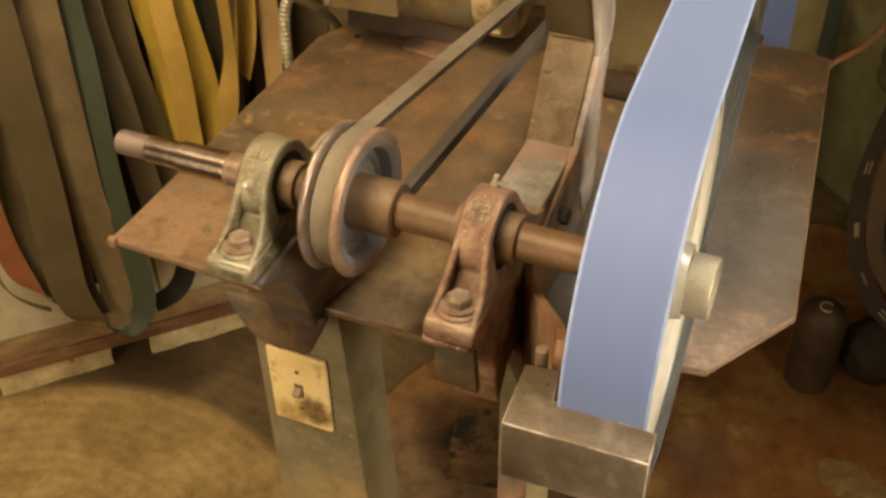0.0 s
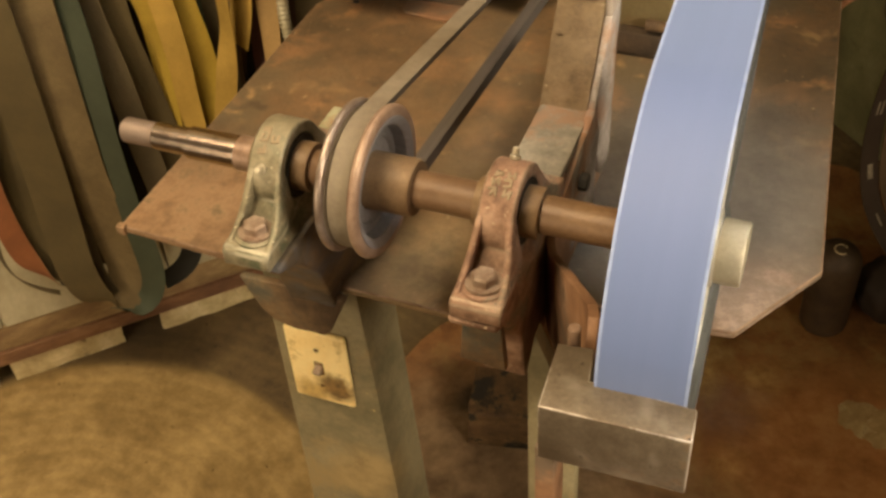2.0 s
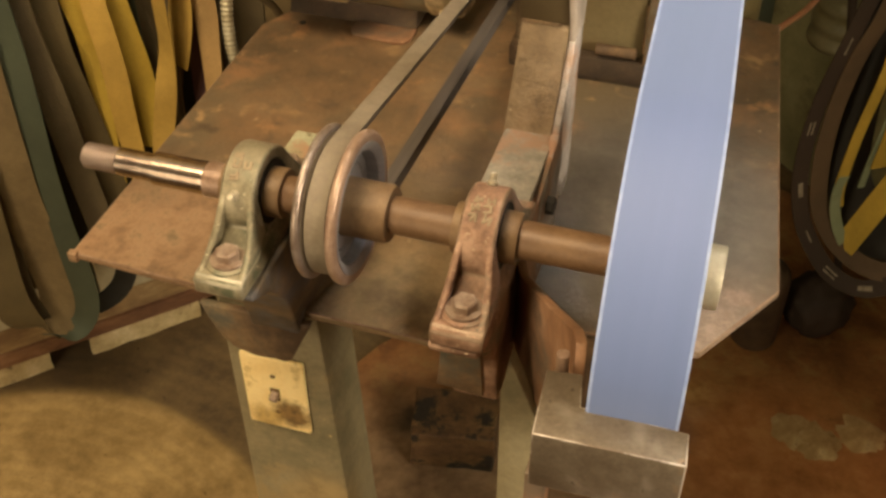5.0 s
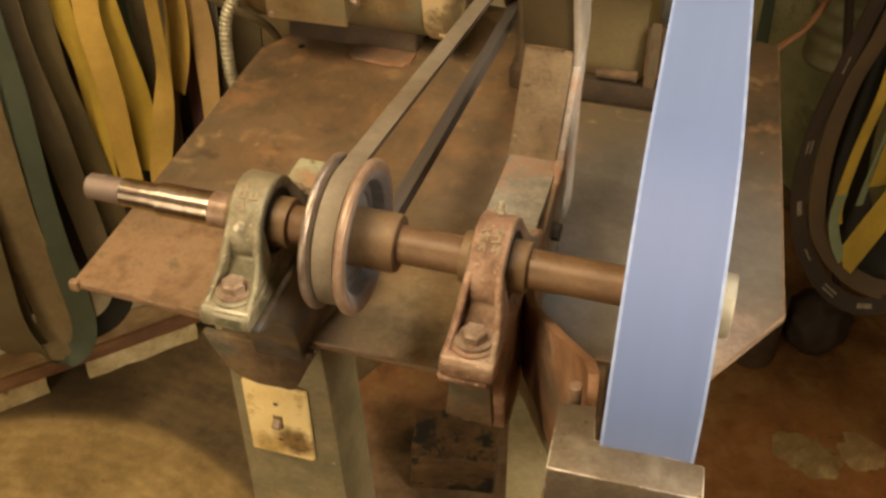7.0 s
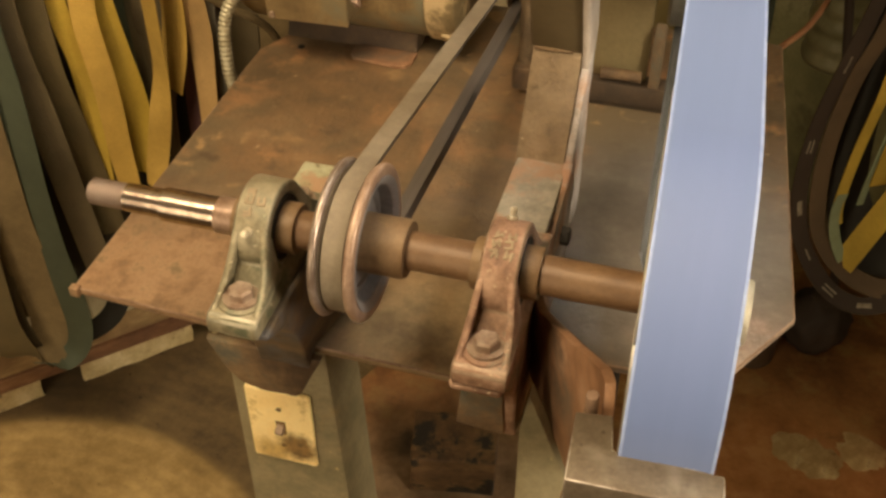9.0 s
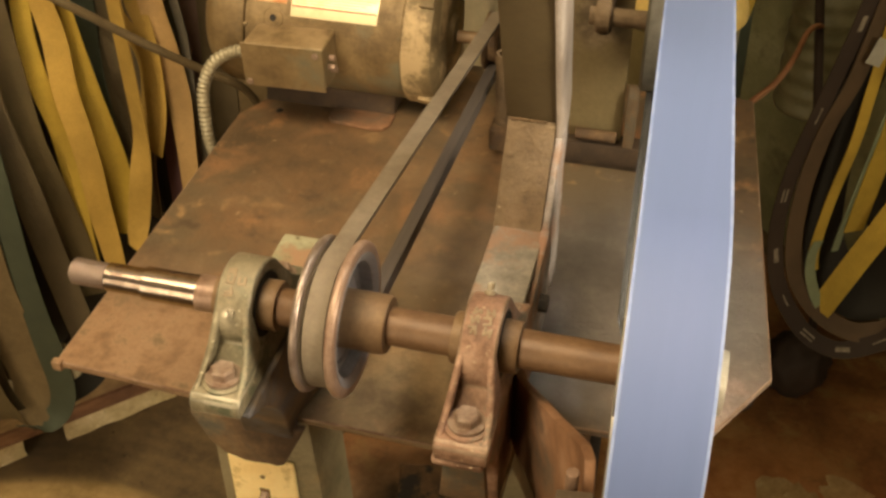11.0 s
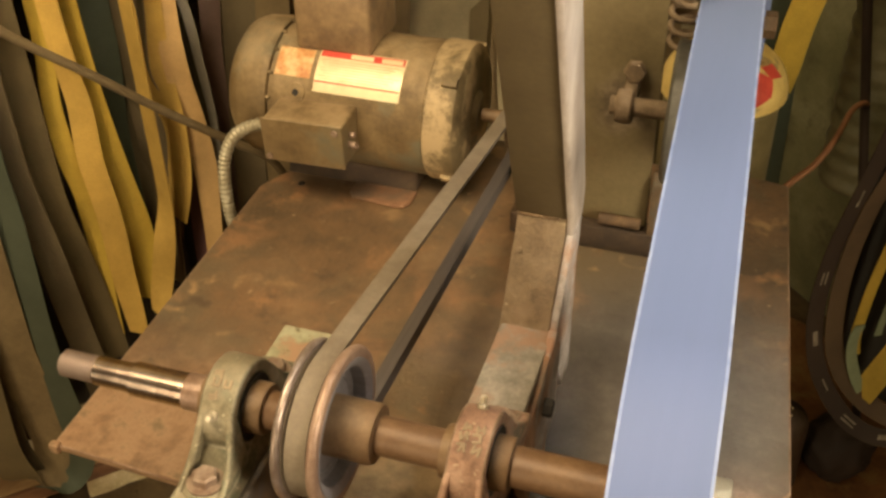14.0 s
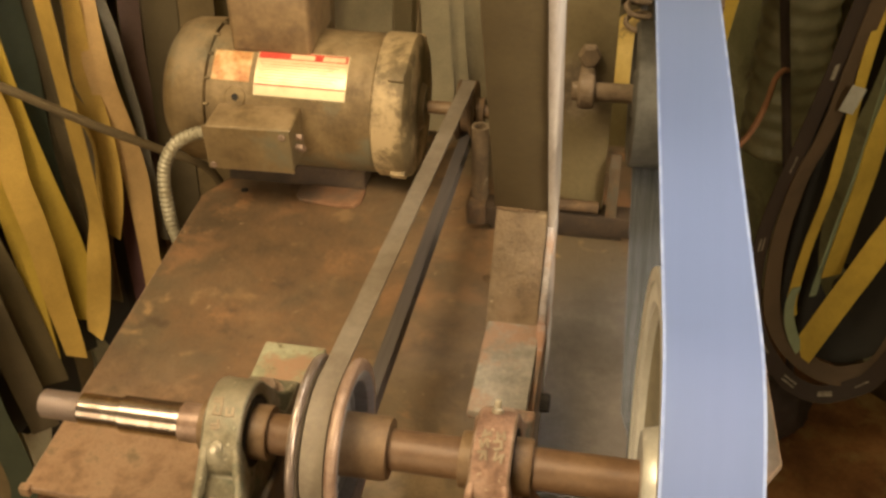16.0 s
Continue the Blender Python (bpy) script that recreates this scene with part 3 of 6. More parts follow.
def prism(pts, axis, a, b, bevel=0.0015, segs=2, slot=-1):
    """A polygon in the plane across the axis, drawn out from a to b along it."""
    def at(p, h):
        return {"x": (h, p[0], p[1]), "y": (p[0], h, p[1]), "z": (p[0], p[1], h)}[axis]
    bm = bmesh.new()
    lo, hi = [bm.verts.new(at(p, a)) for p in pts], [bm.verts.new(at(p, b)) for p in pts]
    n = len(pts)
    bm.faces.new(lo[::-1])
    bm.faces.new(hi)
    for i in range(n):
        bm.faces.new((lo[i], lo[(i + 1) % n], hi[(i + 1) % n], hi[i]))
    bmesh.ops.recalc_face_normals(bm, faces=bm.faces)
    return bevelled(bm, bevel, segs, 30, slot)


def lathe(profile, centre, axis="x", seg=48, closed=False):
    """A profile of (radius, height along the axis) turned round the axis through centre. closed: the profile is a ring."""
    bm = bmesh.new()
    rings = []
    for r, h in profile:
        ring = []
        for i in range(seg):
            a = 2 * math.pi * i / seg
            u, v = r * math.cos(a), r * math.sin(a)
            p = {"x": (h, u, v), "y": (u, h, v), "z": (u, v, h)}[axis]
            ring.append(bm.verts.new(Vector(centre) + Vector(p)))
        rings.append(ring)
    pairs = list(zip(rings, rings[1:])) + ([(rings[-1], rings[0])] if closed else [])
    for a, b in pairs:
        for i in range(seg):
            bm.faces.new((a[i], a[(i + 1) % seg], b[(i + 1) % seg], b[i]))
    if not closed:
        bm.faces.new(rings[0][::-1])
        bm.faces.new(rings[-1])
    bmesh.ops.recalc_face_normals(bm, faces=bm.faces)
    return bm


def rod(p0, p1, r, seg=20, bevel=0.0008):
    p0, p1 = Vector(p0), Vector(p1)
    d = p1 - p0
    bm = lathe([(r - bevel, 0), (r, bevel), (r, d.length - bevel), (r - bevel, d.length)], (0, 0, 0), "z", seg)
    bmesh.ops.transform(bm, matrix=Matrix.Translation(p0) @ d.to_track_quat("Z", "Y").to_matrix().to_4x4(), verts=bm.verts)
    return bm


def hexhead(p, d, r, h):
    """A hexagon bolt head with a chamfered top, standing on p along d."""
    d = Vector(d).normalized()
    bm = lathe([(r * 1.0, 0), (r * 1.0, h * 0.82), (r * 0.86, h)], (0, 0, 0), "z", 6)
    bmesh.ops.transform(bm, matrix=Matrix.Translation(p) @ d.to_track_quat("Z", "Y").to_matrix().to_4x4(), verts=bm.verts)
    return bm


def washer(p, d, r):
    bm = lathe([(r * 1.45, -0.0022), (r * 1.45, 0), (r * 0.9, 0.0002)], (0, 0, 0), "z", 24)
    bmesh.ops.transform(bm, matrix=Matrix.Translation(p) @ Vector(d).to_track_quat("Z", "Y").to_matrix().to_4x4(), verts=bm.verts)
    return bm


def join(bm, *others):
    for o in others:
        me = bpy.data.meshes.new("tmp")
        o.to_mesh(me)
        o.free()
        bm.from_mesh(me)
        bpy.data.meshes.remove(me)
    return bm


def smooth_path(pts, n=8, closed=False):
    """Catmull-Rom through the points."""
    pts = [Vector(p) for p in pts]
    out = []
    k = len(pts)
    for i in range(k if closed else k - 1):
        g = (lambda j: pts[j % k]) if closed else (lambda j: pts[max(0, min(k - 1, j))])
        a, b, c, d = g(i - 1), g(i), g(i + 1), g(i + 2)
        for j in range(n):
            t = j / n
            out.append(0.5 * (2 * b + (c - a) * t + (2 * a - 5 * b + 4 * c - d) * t * t + (3 * b - a - 3 * c + d) * t ** 3))
    if not closed:
        out.append(pts[-1])
    return out


def tube(pts, r, seg=12, ribs=0.0, pitch=0.008):
    """A round tube along a path; ribs: how far its rings stand out."""
    bm = bmesh.new()
    rings, run = [], 0.0
    up = Vector((0.3, 0.2, 1)).normalized()
    for i, p in enumerate(pts):
        t = (pts[min(i + 1, len(pts) - 1)] - pts[max(i - 1, 0)]).normalized()
        if i:
            run += (p - pts[i - 1]).length
        a = t.cross(up)
        if a.length < 1e-3:
            a = t.orthogonal()
        a.normalize()
        b = t.cross(a)
        rr = r + (ribs * (0.5 + 0.5 * math.sin(2 * math.pi * run / pitch)) if ribs else 0)
        rings.append([bm.verts.new(p + a * rr * math.cos(2 * math.pi * j / seg) + b * rr * math.sin(2 * math.pi * j / seg)) for j in range(seg)])
    for a, b in zip(rings, rings[1:]):
        for j in range(seg):
            bm.faces.new((a[j], a[(j + 1) % seg], b[(j + 1) % seg], b[j]))
    bm.faces.new(rings[0][::-1])
    bm.faces.new(rings[-1])
    return bm


def ribbon(pts, wide, width, thick, closed=False, cross=1):
    """A band along a path. wide: the direction of its width at each point. Outer side in slot 0, inner side in slot 1."""
    bm = bmesh.new()
    rows = []
    k = len(pts)
    for i, p in enumerate(pts):
        t = (pts[(i + 1) % k] - pts[i - 1]) if closed else (pts[min(i + 1, k - 1)] - pts[max(i - 1, 0)])
        t.normalize()
        w = Vector(wide[i])
        w = (w - t * w.dot(t)).normalized()
        n = t.cross(w)
        row = []
        for s in (0, 1):
            for c in range(cross + 1):
                row.append(bm.verts.new(p + w * width * (c / cross - 0.5) + n * thick * (0.5 - s)))
        rows.append(row)
    m = cross + 1
    for a, b in (list(zip(rows, rows[1:])) + ([(rows[-1], rows[0])] if closed else [])):
        for c in range(cross):
            bm.faces.new((a[c], a[c + 1], b[c + 1], b[c])).material_index = 0
            bm.faces.new((a[m + c], b[m + c], b[m + c + 1], a[m + c + 1])).material_index = 1
        bm.faces.new((a[0], b[0], b[m], a[m])).material_index = 1
        bm.faces.new((a[cross], a[m + cross], b[m + cross], b[cross])).material_index = 1
    if not closed:
        for r in (rows[0], rows[-1]):
            bm.faces.new([r[c] for c in range(m)] + [r[m + c] for c in reversed(range(m))]).material_index = 1
    return bm


def belt_round(circles, gap):
    """The taut path round circles (y, z, r), listed in order, in the plane x = 0."""
    out = []
    k = len(circles)
    tang = []
    for i in range(k):
        (y0, z0, r0), (y1, z1, r1) = circles[i], circles[(i + 1) % k]
        r0, r1 = r0 + gap, r1 + gap
        d = Vector((y1 - y0, z1 - z0))
        a = math.atan2(d.y, d.x) + math.pi / 2 - math.asin((r1 - r0) / d.length) * -1
        tang.append(a)
    for i, (y, z, r) in enumerate(circles):
        a0, a1 = tang[i - 1], tang[i]
        while a1 > a0 + 0.2:
            a1 -= 2 * math.pi
        a1 = min(a1, a0)
        n = max(3, int((a0 - a1) / radians(3)))
        for j in range(n + 1):
            a = a0 + (a1 - a0) * j / n
            out.append(Vector((0, y + (r + gap) * math.cos(a), z + (r + gap) * math.sin(a))))
    return out


# ---- numbers of the place ----
TOP = TOP_Z
AX_Y, AX_Z = 0.0605, 0.951   # shaft axis

# ---- the room ----
WALL_P, WALL_D, WALL_N = Vector((-0.89, 0.39, 0)), Vector((0.7071, 0.7071, 0)), Vector((0.7071, -0.7071, 0))


def on_wall(s, off, z):
    return WALL_P + WALL_D * s + WALL_N * off + Vector((0, 0, z))


def floor_sheet():
    bm = bmesh.new()
    bmesh.ops.create_grid(bm, x_segments=60, y_segments=60, size=3.2)
    for v in bm.verts:
        v.co.z += 0.004 * noise.noise(v.co * 3.0) + 0.0015 * noise.noise(v.co * 11.0)
    bmesh.ops.translate(bm, verts=bm.verts, vec=(0, -0.9, -0.004))
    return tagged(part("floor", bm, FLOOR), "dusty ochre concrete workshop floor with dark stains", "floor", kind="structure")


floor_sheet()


def wall_box(name, s0, s1, frame_m, mat, label, z0=0.0, z1=2.6, t=0.12):
    bm = block(s0, s1, 0.0, t, z0, z1, 0.004)
    bmesh.ops.transform(bm, matrix=frame_m, verts=bm.verts)
    return tagged(part(name, bm, mat), label, "wall", kind="structure")


LEFT_M = Matrix.Translation(WALL_P) @ Matrix.Rotation(radians(45), 4, "Z")     # x along the wall, y into it
RIGHT_P = Vector((0.36, 1.64, 0))
RIGHT_M = Matrix.Translation(RIGHT_P) @ Matrix.Rotation(radians(-45), 4, "Z")
wall_box("wall_west", -2.6, 1.78, LEFT_M, WALL_WHITE, "grimy white painted board wall behind hanging belts", 0.046)
wall_box("wall_north", -0.12, 4.2, RIGHT_M, WALL_GREEN, "dark green-grey workshop wall")


# unseen walls with an assumed doorway, dull to limit bounced light
def plain_wall(name, x0, x1, y0, y1, z0=0.0, z1=2.6):
    return tagged(part(name, block(x0, x1, y0, y1, z0, z1, 0.004), WALL_GREEN), "plain unseen closing wall in dull green-grey", "wall", kind="structure")


plain_wall("wall_south_1", -2.9, -1.5, -3.0, -2.88)
plain_wall("wall_south_2", -0.4, 3.5, -3.0, -2.88)
plain_wall("wall_south_3", -1.5, -0.4, -3.0, -2.88, 2.15, 2.6)
plain_wall("wall_south_4", -2.9, -2.78, -2.88, -1.4)
plain_wall("wall_east", 3.36, 3.48, -2.88, -1.2)
# unseen ceiling, kept dim so that little light bounces down
tagged(part("ceiling", block(-3.2, 3.8, -3.2, 2.2, 2.6, 2.7, 0.0), CEIL), "plain unseen ceiling, dim to limit bounce", "ceiling", kind="structure")

SILL_TAN = surface("tan_sill", [(0.3, (0.20, 0.12, 0.055)), (0.6, (0.32, 0.215, 0.10)), (0.75, (0.40, 0.29, 0.15))], 10, 150, 0.35, (0.6, 0.85), 0.0, 0.2, stretch=(1, 1, 3))


# boards of the west wall: upright planks, each a little uneven
def wall_planks():
    rng = random.Random(5)
    wall = bpy.data.objects["wall_west"]
    s = -0.55
    while s < 1.74:
        w = rng.uniform(0.135, 0.15)
        bm = block(s, s + w - 0.004, -0.014 - rng.uniform(0, 0.003), -0.001, 0.13, 2.55, 0.003, 1)
        bmesh.ops.transform(bm, matrix=LEFT_M, verts=bm.verts)
        part("plank", bm, WALL_WHITE, wall)
        s += w


wall_planks()
bm = block(-1.2, 1.7, -0.013, -0.001, 0.0775, 0.129, 0.003)
bmesh.ops.transform(bm, matrix=LEFT_M, verts=bm.verts)
tagged(part("trim_2", bm, SILL_TAN), "tan wooden strip below the wall boards", "trim", kind="structure")
bm = block(-1.2, 1.7, -0.019, -0.001, 0.047, 0.077, 0.004)
bmesh.ops.transform(bm, matrix=LEFT_M, verts=bm.verts)
tagged(part("baseboard", bm, SILL_WOOD), "red-brown wooden sill along the wall foot", "sill", kind="structure")


def footing():
    """Chipped white masonry blocks under the sill."""
    rng = random.Random(11)
    base = tagged(thing("trim", on_wall(0, 0, 0), "row of chipped white masonry blocks at the wall foot", "footing"), kind="structure")
    for s, end in ((-0.86, -0.62), (-0.60, -0.33), (-0.31, -0.022), (0.0, 0.209), (0.275, 0.486), (0.52, 0.75), (0.76, 1.0)):
        w = end - s
        bm = bmesh.new()
        bmesh.ops.create_cube(bm, size=1)
        bmesh.ops.subdivide_edges(bm, edges=bm.edges, cuts=5, use_grid_fill=True)
        bmesh.ops.scale(bm, vec=(w - 0.006, 0.070, 0.046), verts=bm.verts)
        bmesh.ops.translate(bm, vec=(s + w / 2, 0.030 - rng.uniform(0, 0.008), 0.021), verts=bm.verts)
        for v in bm.verts:
            v.co += Vector((noise.noise(v.co * 21), noise.noise(v.co * 23 + Vector((5, 0, 0))), noise.noise(v.co * 19 + Vector((0, 7, 0))))) * 0.0075
        bmesh.ops.transform(bm, matrix=LEFT_M, verts=bm.verts)
        part("masonry_block", bm, PLASTER, base, sharp=50)


footing()


def rust_sheet():
    """The rust-brown part of the floor beside and under the table: a low worn sheet with a torn outline."""
    out = []
    rng = random.Random(3)
    for x, y in [(-0.10, 0.20), (-0.03, -0.25), (0.5, -0.7), (1.2, -0.7), (1.9, 0.0), (1.15, 0.80), (0.75, 1.15), (0.45, 1.45), (0.2, 1.25), (-0.05, 0.95), (-0.24, 0.62)]:
        out.append(Vector((x + rng.uniform(-.02, .02), y + rng.uniform(-.02, .02), 0)))
    pts = smooth_path(out, 8, True)
    bm = prism([(p.x + 0.012 * noise.noise(p * 14), p.y + 0.012 * noise.noise(p * 14 + Vector((3, 3, 0)))) for p in pts], "z", -0.006, 0.0045, 0.0)
    return tagged(part("floor_sheet", bm, FLOOR_RUST), "rust-brown stained sheet lying on the floor", "floor", kind="structure")


rust_sheet()

# ---- the grinder's stand ----
stand = thing("grinder_stand", (0.05, 0.35, 0.0), "rusty welded steel grinder stand with plate table and posts", "machine stand")


def tabletop():
    pts = [(-0.247, 0.108), (-0.06, 0.098), (0.175, 0.094), (0.215, 0.145), (0.345, 0.148), (0.362, 0.150), (0.424, 0.250), (0.387, 0.742), (0.36, 0.748),
           (-0.10, 0.745), (-0.155, 0.735), (-0.243, 0.560)]
    bm = prism(pts, "z", TOP - 0.008, TOP, 0.0018, 2, 1)
    part("tabletop", bm, [RUST_TABLE, EDGE_RUST], stand, "rust-brown steel plate tabletop")
    # bent-down lip of the front left corner
    part("corner_burr", block(-0.2495, -0.239, 0.1035, 0.112, TOP - 0.0095, TOP + 0.0022, 0.002), RUST_TABLE, stand)
    # the angle iron under the plate
    part("rail", block(-0.20, 0.30, 0.225, 0.232, TOP - 0.045, TOP - 0.009, 0.001), RUST_DARK, stand)
    part("rail", block(-0.20, 0.36, 0.655, 0.662, TOP - 0.055, TOP - 0.009, 0.001), RUST_DARK, stand)


tabletop()
part("bolt_hole", lathe([(0.0045, TOP - 0.001), (0.0045, TOP + 0.0006), (0.0030, TOP + 0.0012)], (-0.195, 0.578, 0), "z", 14), DARK_HOLE, stand, "dark bolt hole")


def box_tube(x0, x1, y0, y1, z0, z1, wall=0.005):
    """An open-ended square tube, upright."""
    o = [(x0, y0), (x1, y0), (x1, y1), (x0, y1)]
    i = [(x0 + wall, y0 + wall), (x1 - wall, y0 + wall), (x1 - wall, y1 - wall), (x0 + wall, y1 - wall)]
    bm = bmesh.new()
    v = [[bm.verts.new((*p, z)) for p in q] for z in (z0, z1) for q in (o, i)]
    for k in range(4):
        j = (k + 1) % 4
        bm.faces.new((v[0][k], v[0][j], v[2][j], v[2][k]))
        bm.faces.new((v[1][j], v[1][k], v[3][k], v[3][j]))
        bm.faces.new((v[2][k], v[2][j], v[3][j], v[3][k]))
        bm.faces.new((v[0][j], v[0][k], v[1][k], v[1][j]))
    bmesh.ops.recalc_face_normals(bm, faces=bm.faces)
    return bevelled(bm, 0.003, 2)


bm = box_tube(-0.116, -0.010, 0.146, 0.222, 0.012, TOP - 0.009)
for v in bm.verts:
    if v.co.x > -0.06:
        v.co.x += 0.05 * max(0.0, 0.70 - v.co.z)
part("post", bm, POST_PAINT, stand, "grey-green painted square post with worn patches")
part("foot_plate", block(-0.16, 0.035, 0.10, 0.27, 0.0, 0.012, 0.002), RUST_DARK, stand)
part("rear_leg", box_tube(0.200, 0.237, 0.60, 0.64, 0.0, TOP - 0.009), RUST_DARK, stand)
# black strip added in place of shade along the leg
part("leg_flange", block(0.2375, 0.254, 0.634, 0.640, 0.0, TOP - 0.009, 0.001), DARK_HOLE, stand, "added near-black strip for the rear leg's shaded side")
part("front_leg", prism([(0.209, 0.0), (0.209, 0.80), (0.2155, 0.845), (0.253, 0.745), (0.253, 0.0)], "y", 0.034, 0.050, 0.0015), POST_PAINT, stand, "tan-green upright bar cut to a point under the bearing")


def left_saddle():
    """Channel under the first bearing, its front cut back to the post."""
    bm = prism([(-0.016, 0.9062), (-0.016, 0.901), (0.016, 0.884), (0.050, 0.838), (0.082, 0.768), (0.092, 0.738), (0.102, 0.738), (0.104, TOP), (0.190, TOP), (0.190, 0.9030), (0.145, 0.9062)], "x", -0.028, 0.021, 0.006, 3)
    bmesh.ops.subdivide_edges(bm, edges=[e for e in bm.edges if e.calc_length() > 0.03], cuts=4)
    for v in bm.verts:
        if v.co.z < 0.87 and v.co.y < 0.15:
            v.co.x -= 0.022 * (0.87 - v.co.z) / 0.14
        v.co += Vector((noise.noise(v.co * 50), noise.noise(v.co * 47 + Vector((4, 0, 0))), 0)) * 0.0012
    part("saddle", bm, GRIME, stand, "black greasy steel saddle under the bearing", sharp=50)
    part("pad", block(-0.031, 0.023, 0.148, 0.197, 0.899, 0.9085, 0.0025), PEEL_GREEN, stand, "green pad with peeling paint")
    gus = prism([(-0.098, 0.772), (-0.090, 0.752), (-0.080, 0.733), (-0.068, 0.720), (-0.050, 0.715), (-0.016, 0.7145), (-0.009, 0.719), (0.004, 0.748), (0.015, 0.772)], "y", 0.0845, 0.0935, 0.002)
    bmesh.ops.subdivide_edges(gus, edges=[e for e in gus.edges if e.calc_length() > 0.02], cuts=3)
    for v in gus.verts:
        v.co += Vector((0, noise.noise(v.co * 60), noise.noise(v.co * 55 + Vector((3, 0, 0))))) * 0.0014
    part("front_tab", gus, RUST_DARK, stand, "greasy brown tab bent down from the plate", sharp=50)


left_saddle()


def right_saddle():
    bm = prism([(-0.022, 0.9062), (-0.022, 0.899), (0.006, 0.884), (0.030, 0.845), (0.045, TOP), (0.335, TOP), (0.34, 0.84), (0.30, 0.9030), (0.145, 0.9062)], "x", 0.1645, 0.2045, 0.003)
    bmesh.ops.subdivide_edges(bm, edges=[e for e in bm.edges if e.calc_length() > 0.04], cuts=4)
    for v in bm.verts:
        v.co.x -= 0.010 * max(0.0, min(1.0, (v.co.y - 0.10) / 0.12))
        v.co += Vector((noise.noise(v.co * 50), 0, 0)) * 0.0012
    part("saddle", bm, RUST_CAST, stand, "rust-brown block under the bearing", sharp=50)
    bm = prism([(0.146, 0.9085), (0.262, 0.9085), (0.262, 0.899), (0.146, 0.899)], "x", 0.152, 0.199, 0.0025)
    part("pad", bm, GREY_PAD, stand, "grey dusted pad with rust stains")
    part("clip_plate", prism([(0.167, 0.846), (0.205, 0.842), (0.202, 0.890), (0.171, 0.890)], "y", -0.008, 0.000, 0.001), RUST_DARK, stand)


right_saddle()


def column():
    """The bent box column: back from the saddle, then leaning forward as it rises."""
    front = [(0.250, 0.904), (0.308, 0.991), (0.130, 1.46)]
    back = [(0.186, 1.49), (0.350, 1.0), (0.335, 0.90), (0.335, TOP + 0.03), (0.262, TOP + 0.03)]
    part("lower_column", prism([front[0], front[1], back[1]] + back[2:], "x", 0.151, 0.1955, 0.002), RUST_COLUMN, stand, "rust-brown lower part of the bent steel column")
    part("upper_column", prism([front[1], front[2], back[0], back[1]], "x", 0.1495, 0.1955, 0.0015), COLUMN_FACE, stand, "olive-brown upper part of the column, shade put into its colour")
    # ground-off side plate above, a thinner caked one below, and the lug that the arm is bolted to
    side = [(0.3045, 0.975), (0.3045, 0.993), (0.127, 1.462), (0.184, 1.48), (0.350, 1.0), (0.345, 0.975)]
    low = [(0.252, 0.905), (0.304, 0.978), (0.340, 0.978), (0.322, 0.905), (0.318, 0.81), (0.29, 0.81)]
    lug = [(0.180, 0.80), (0.180, 0.895), (0.215, 0.903), (0.252, 0.912), (0.268, 0.88), (0.262, 0.80)]
    for name, pts, x1, mat, label in (("side_plate", side, 0.2020, WORN_EDGE, "worn white side plate with nicks"),
                                      ("lower_side_plate", low, 0.2025, GREY_GRIT, "grey plate caked with grinding dust"),
                                      ("arm_lug", lug, 0.2035, GREY_GRIT, "grey lug behind the arm bolt")):
        bm = prism(pts, "x", 0.196, x1, 0.0010, 1)
        bmesh.ops.subdivide_edges(bm, edges=[e for e in bm.edges if e.calc_length() > 0.04], cuts=8)
        for v in bm.verts:
            v.co += Vector((max(0.0, noise.noise(v.co * 45)) * 0.0022 * (v.co.x > 0.198), noise.noise(v.co * 60) * 0.0022, 0))
        part(name, bm, mat, stand, label, sharp=50)
    # weld bead across the bend
    pts = [Vector((0.152 + 0.036 * i / 14, 0.306 + 0.0006 * math.sin(i * 2.1), 0.992 + 0.0005 * math.sin(i * 3.3))) for i in range(15)]
    part("weld_bead", tube(pts, 0.0013, 8), RUST_DARK, stand)
    pts = [Vector((0.152 + 0.046 * i / 14, 0.250 + 0.0006 * math.sin(i * 2.1), 0.906 + 0.0005 * math.sin(i * 3.3))) for i in range(15)]
    part("weld_bead", tube(pts, 0.0013, 8), RUST_DARK, stand)
    part("rivet", rod((0.158, 0.2895, 0.9635), (0.158, 0.2875, 0.9650), 0.003, 12, 0.0006), RUST_COLUMN, stand)


column()


def back_plate():
    """The broad plate behind the column, on a bar across the table, that carries the idler axle."""
    part("back_plate", block(0.130, 0.236, 0.5615, 0.5695, TOP + 0.034, 1.50, 0.0012), BACK_STEEL, stand, "broad olive steel plate standing on the cross bar")
    part("cross_bar", block(0.085, 0.272, 0.546, 0.573, TOP + 0.008, TOP + 0.034, 0.002), BASE_GRIME, stand, "grimy dark square steel bar lying across")
    part("cross_bar_foot", block(0.11, 0.26, 0.552, 0.568, TOP - 0.001, TOP + 0.009, 0.001), BASE_GRIME, stand)
    part("lug", block(0.084, 0.106, 0.540, 0.580, TOP + 0.010, TOP + 0.040, 0.004), RUST_DARK, stand)
    part("upright_pipe", lathe([(0.0095, 0.0), (0.0095, 0.094), (0.0065, 0.094), (0.0065, 0.02)], (0.097, 0.560, TOP + 0.038), "z", 24), RUST_COLUMN, stand, "short upright pipe, open at the top")
    part("clamp_ear", prism([(0.548, TOP + 0.032), (0.574, TOP + 0.032), (0.570, 0.880), (0.561, 0.888), (0.552, 0.875)], "x", 0.240, 0.252, 0.001), RUST_DARK, stand)
    part("clamp_rod", rod((0.185, 0.550, 0.822), (0.232, 0.550, 0.822), 0.0065), RUST_DARK, stand)


back_plate()


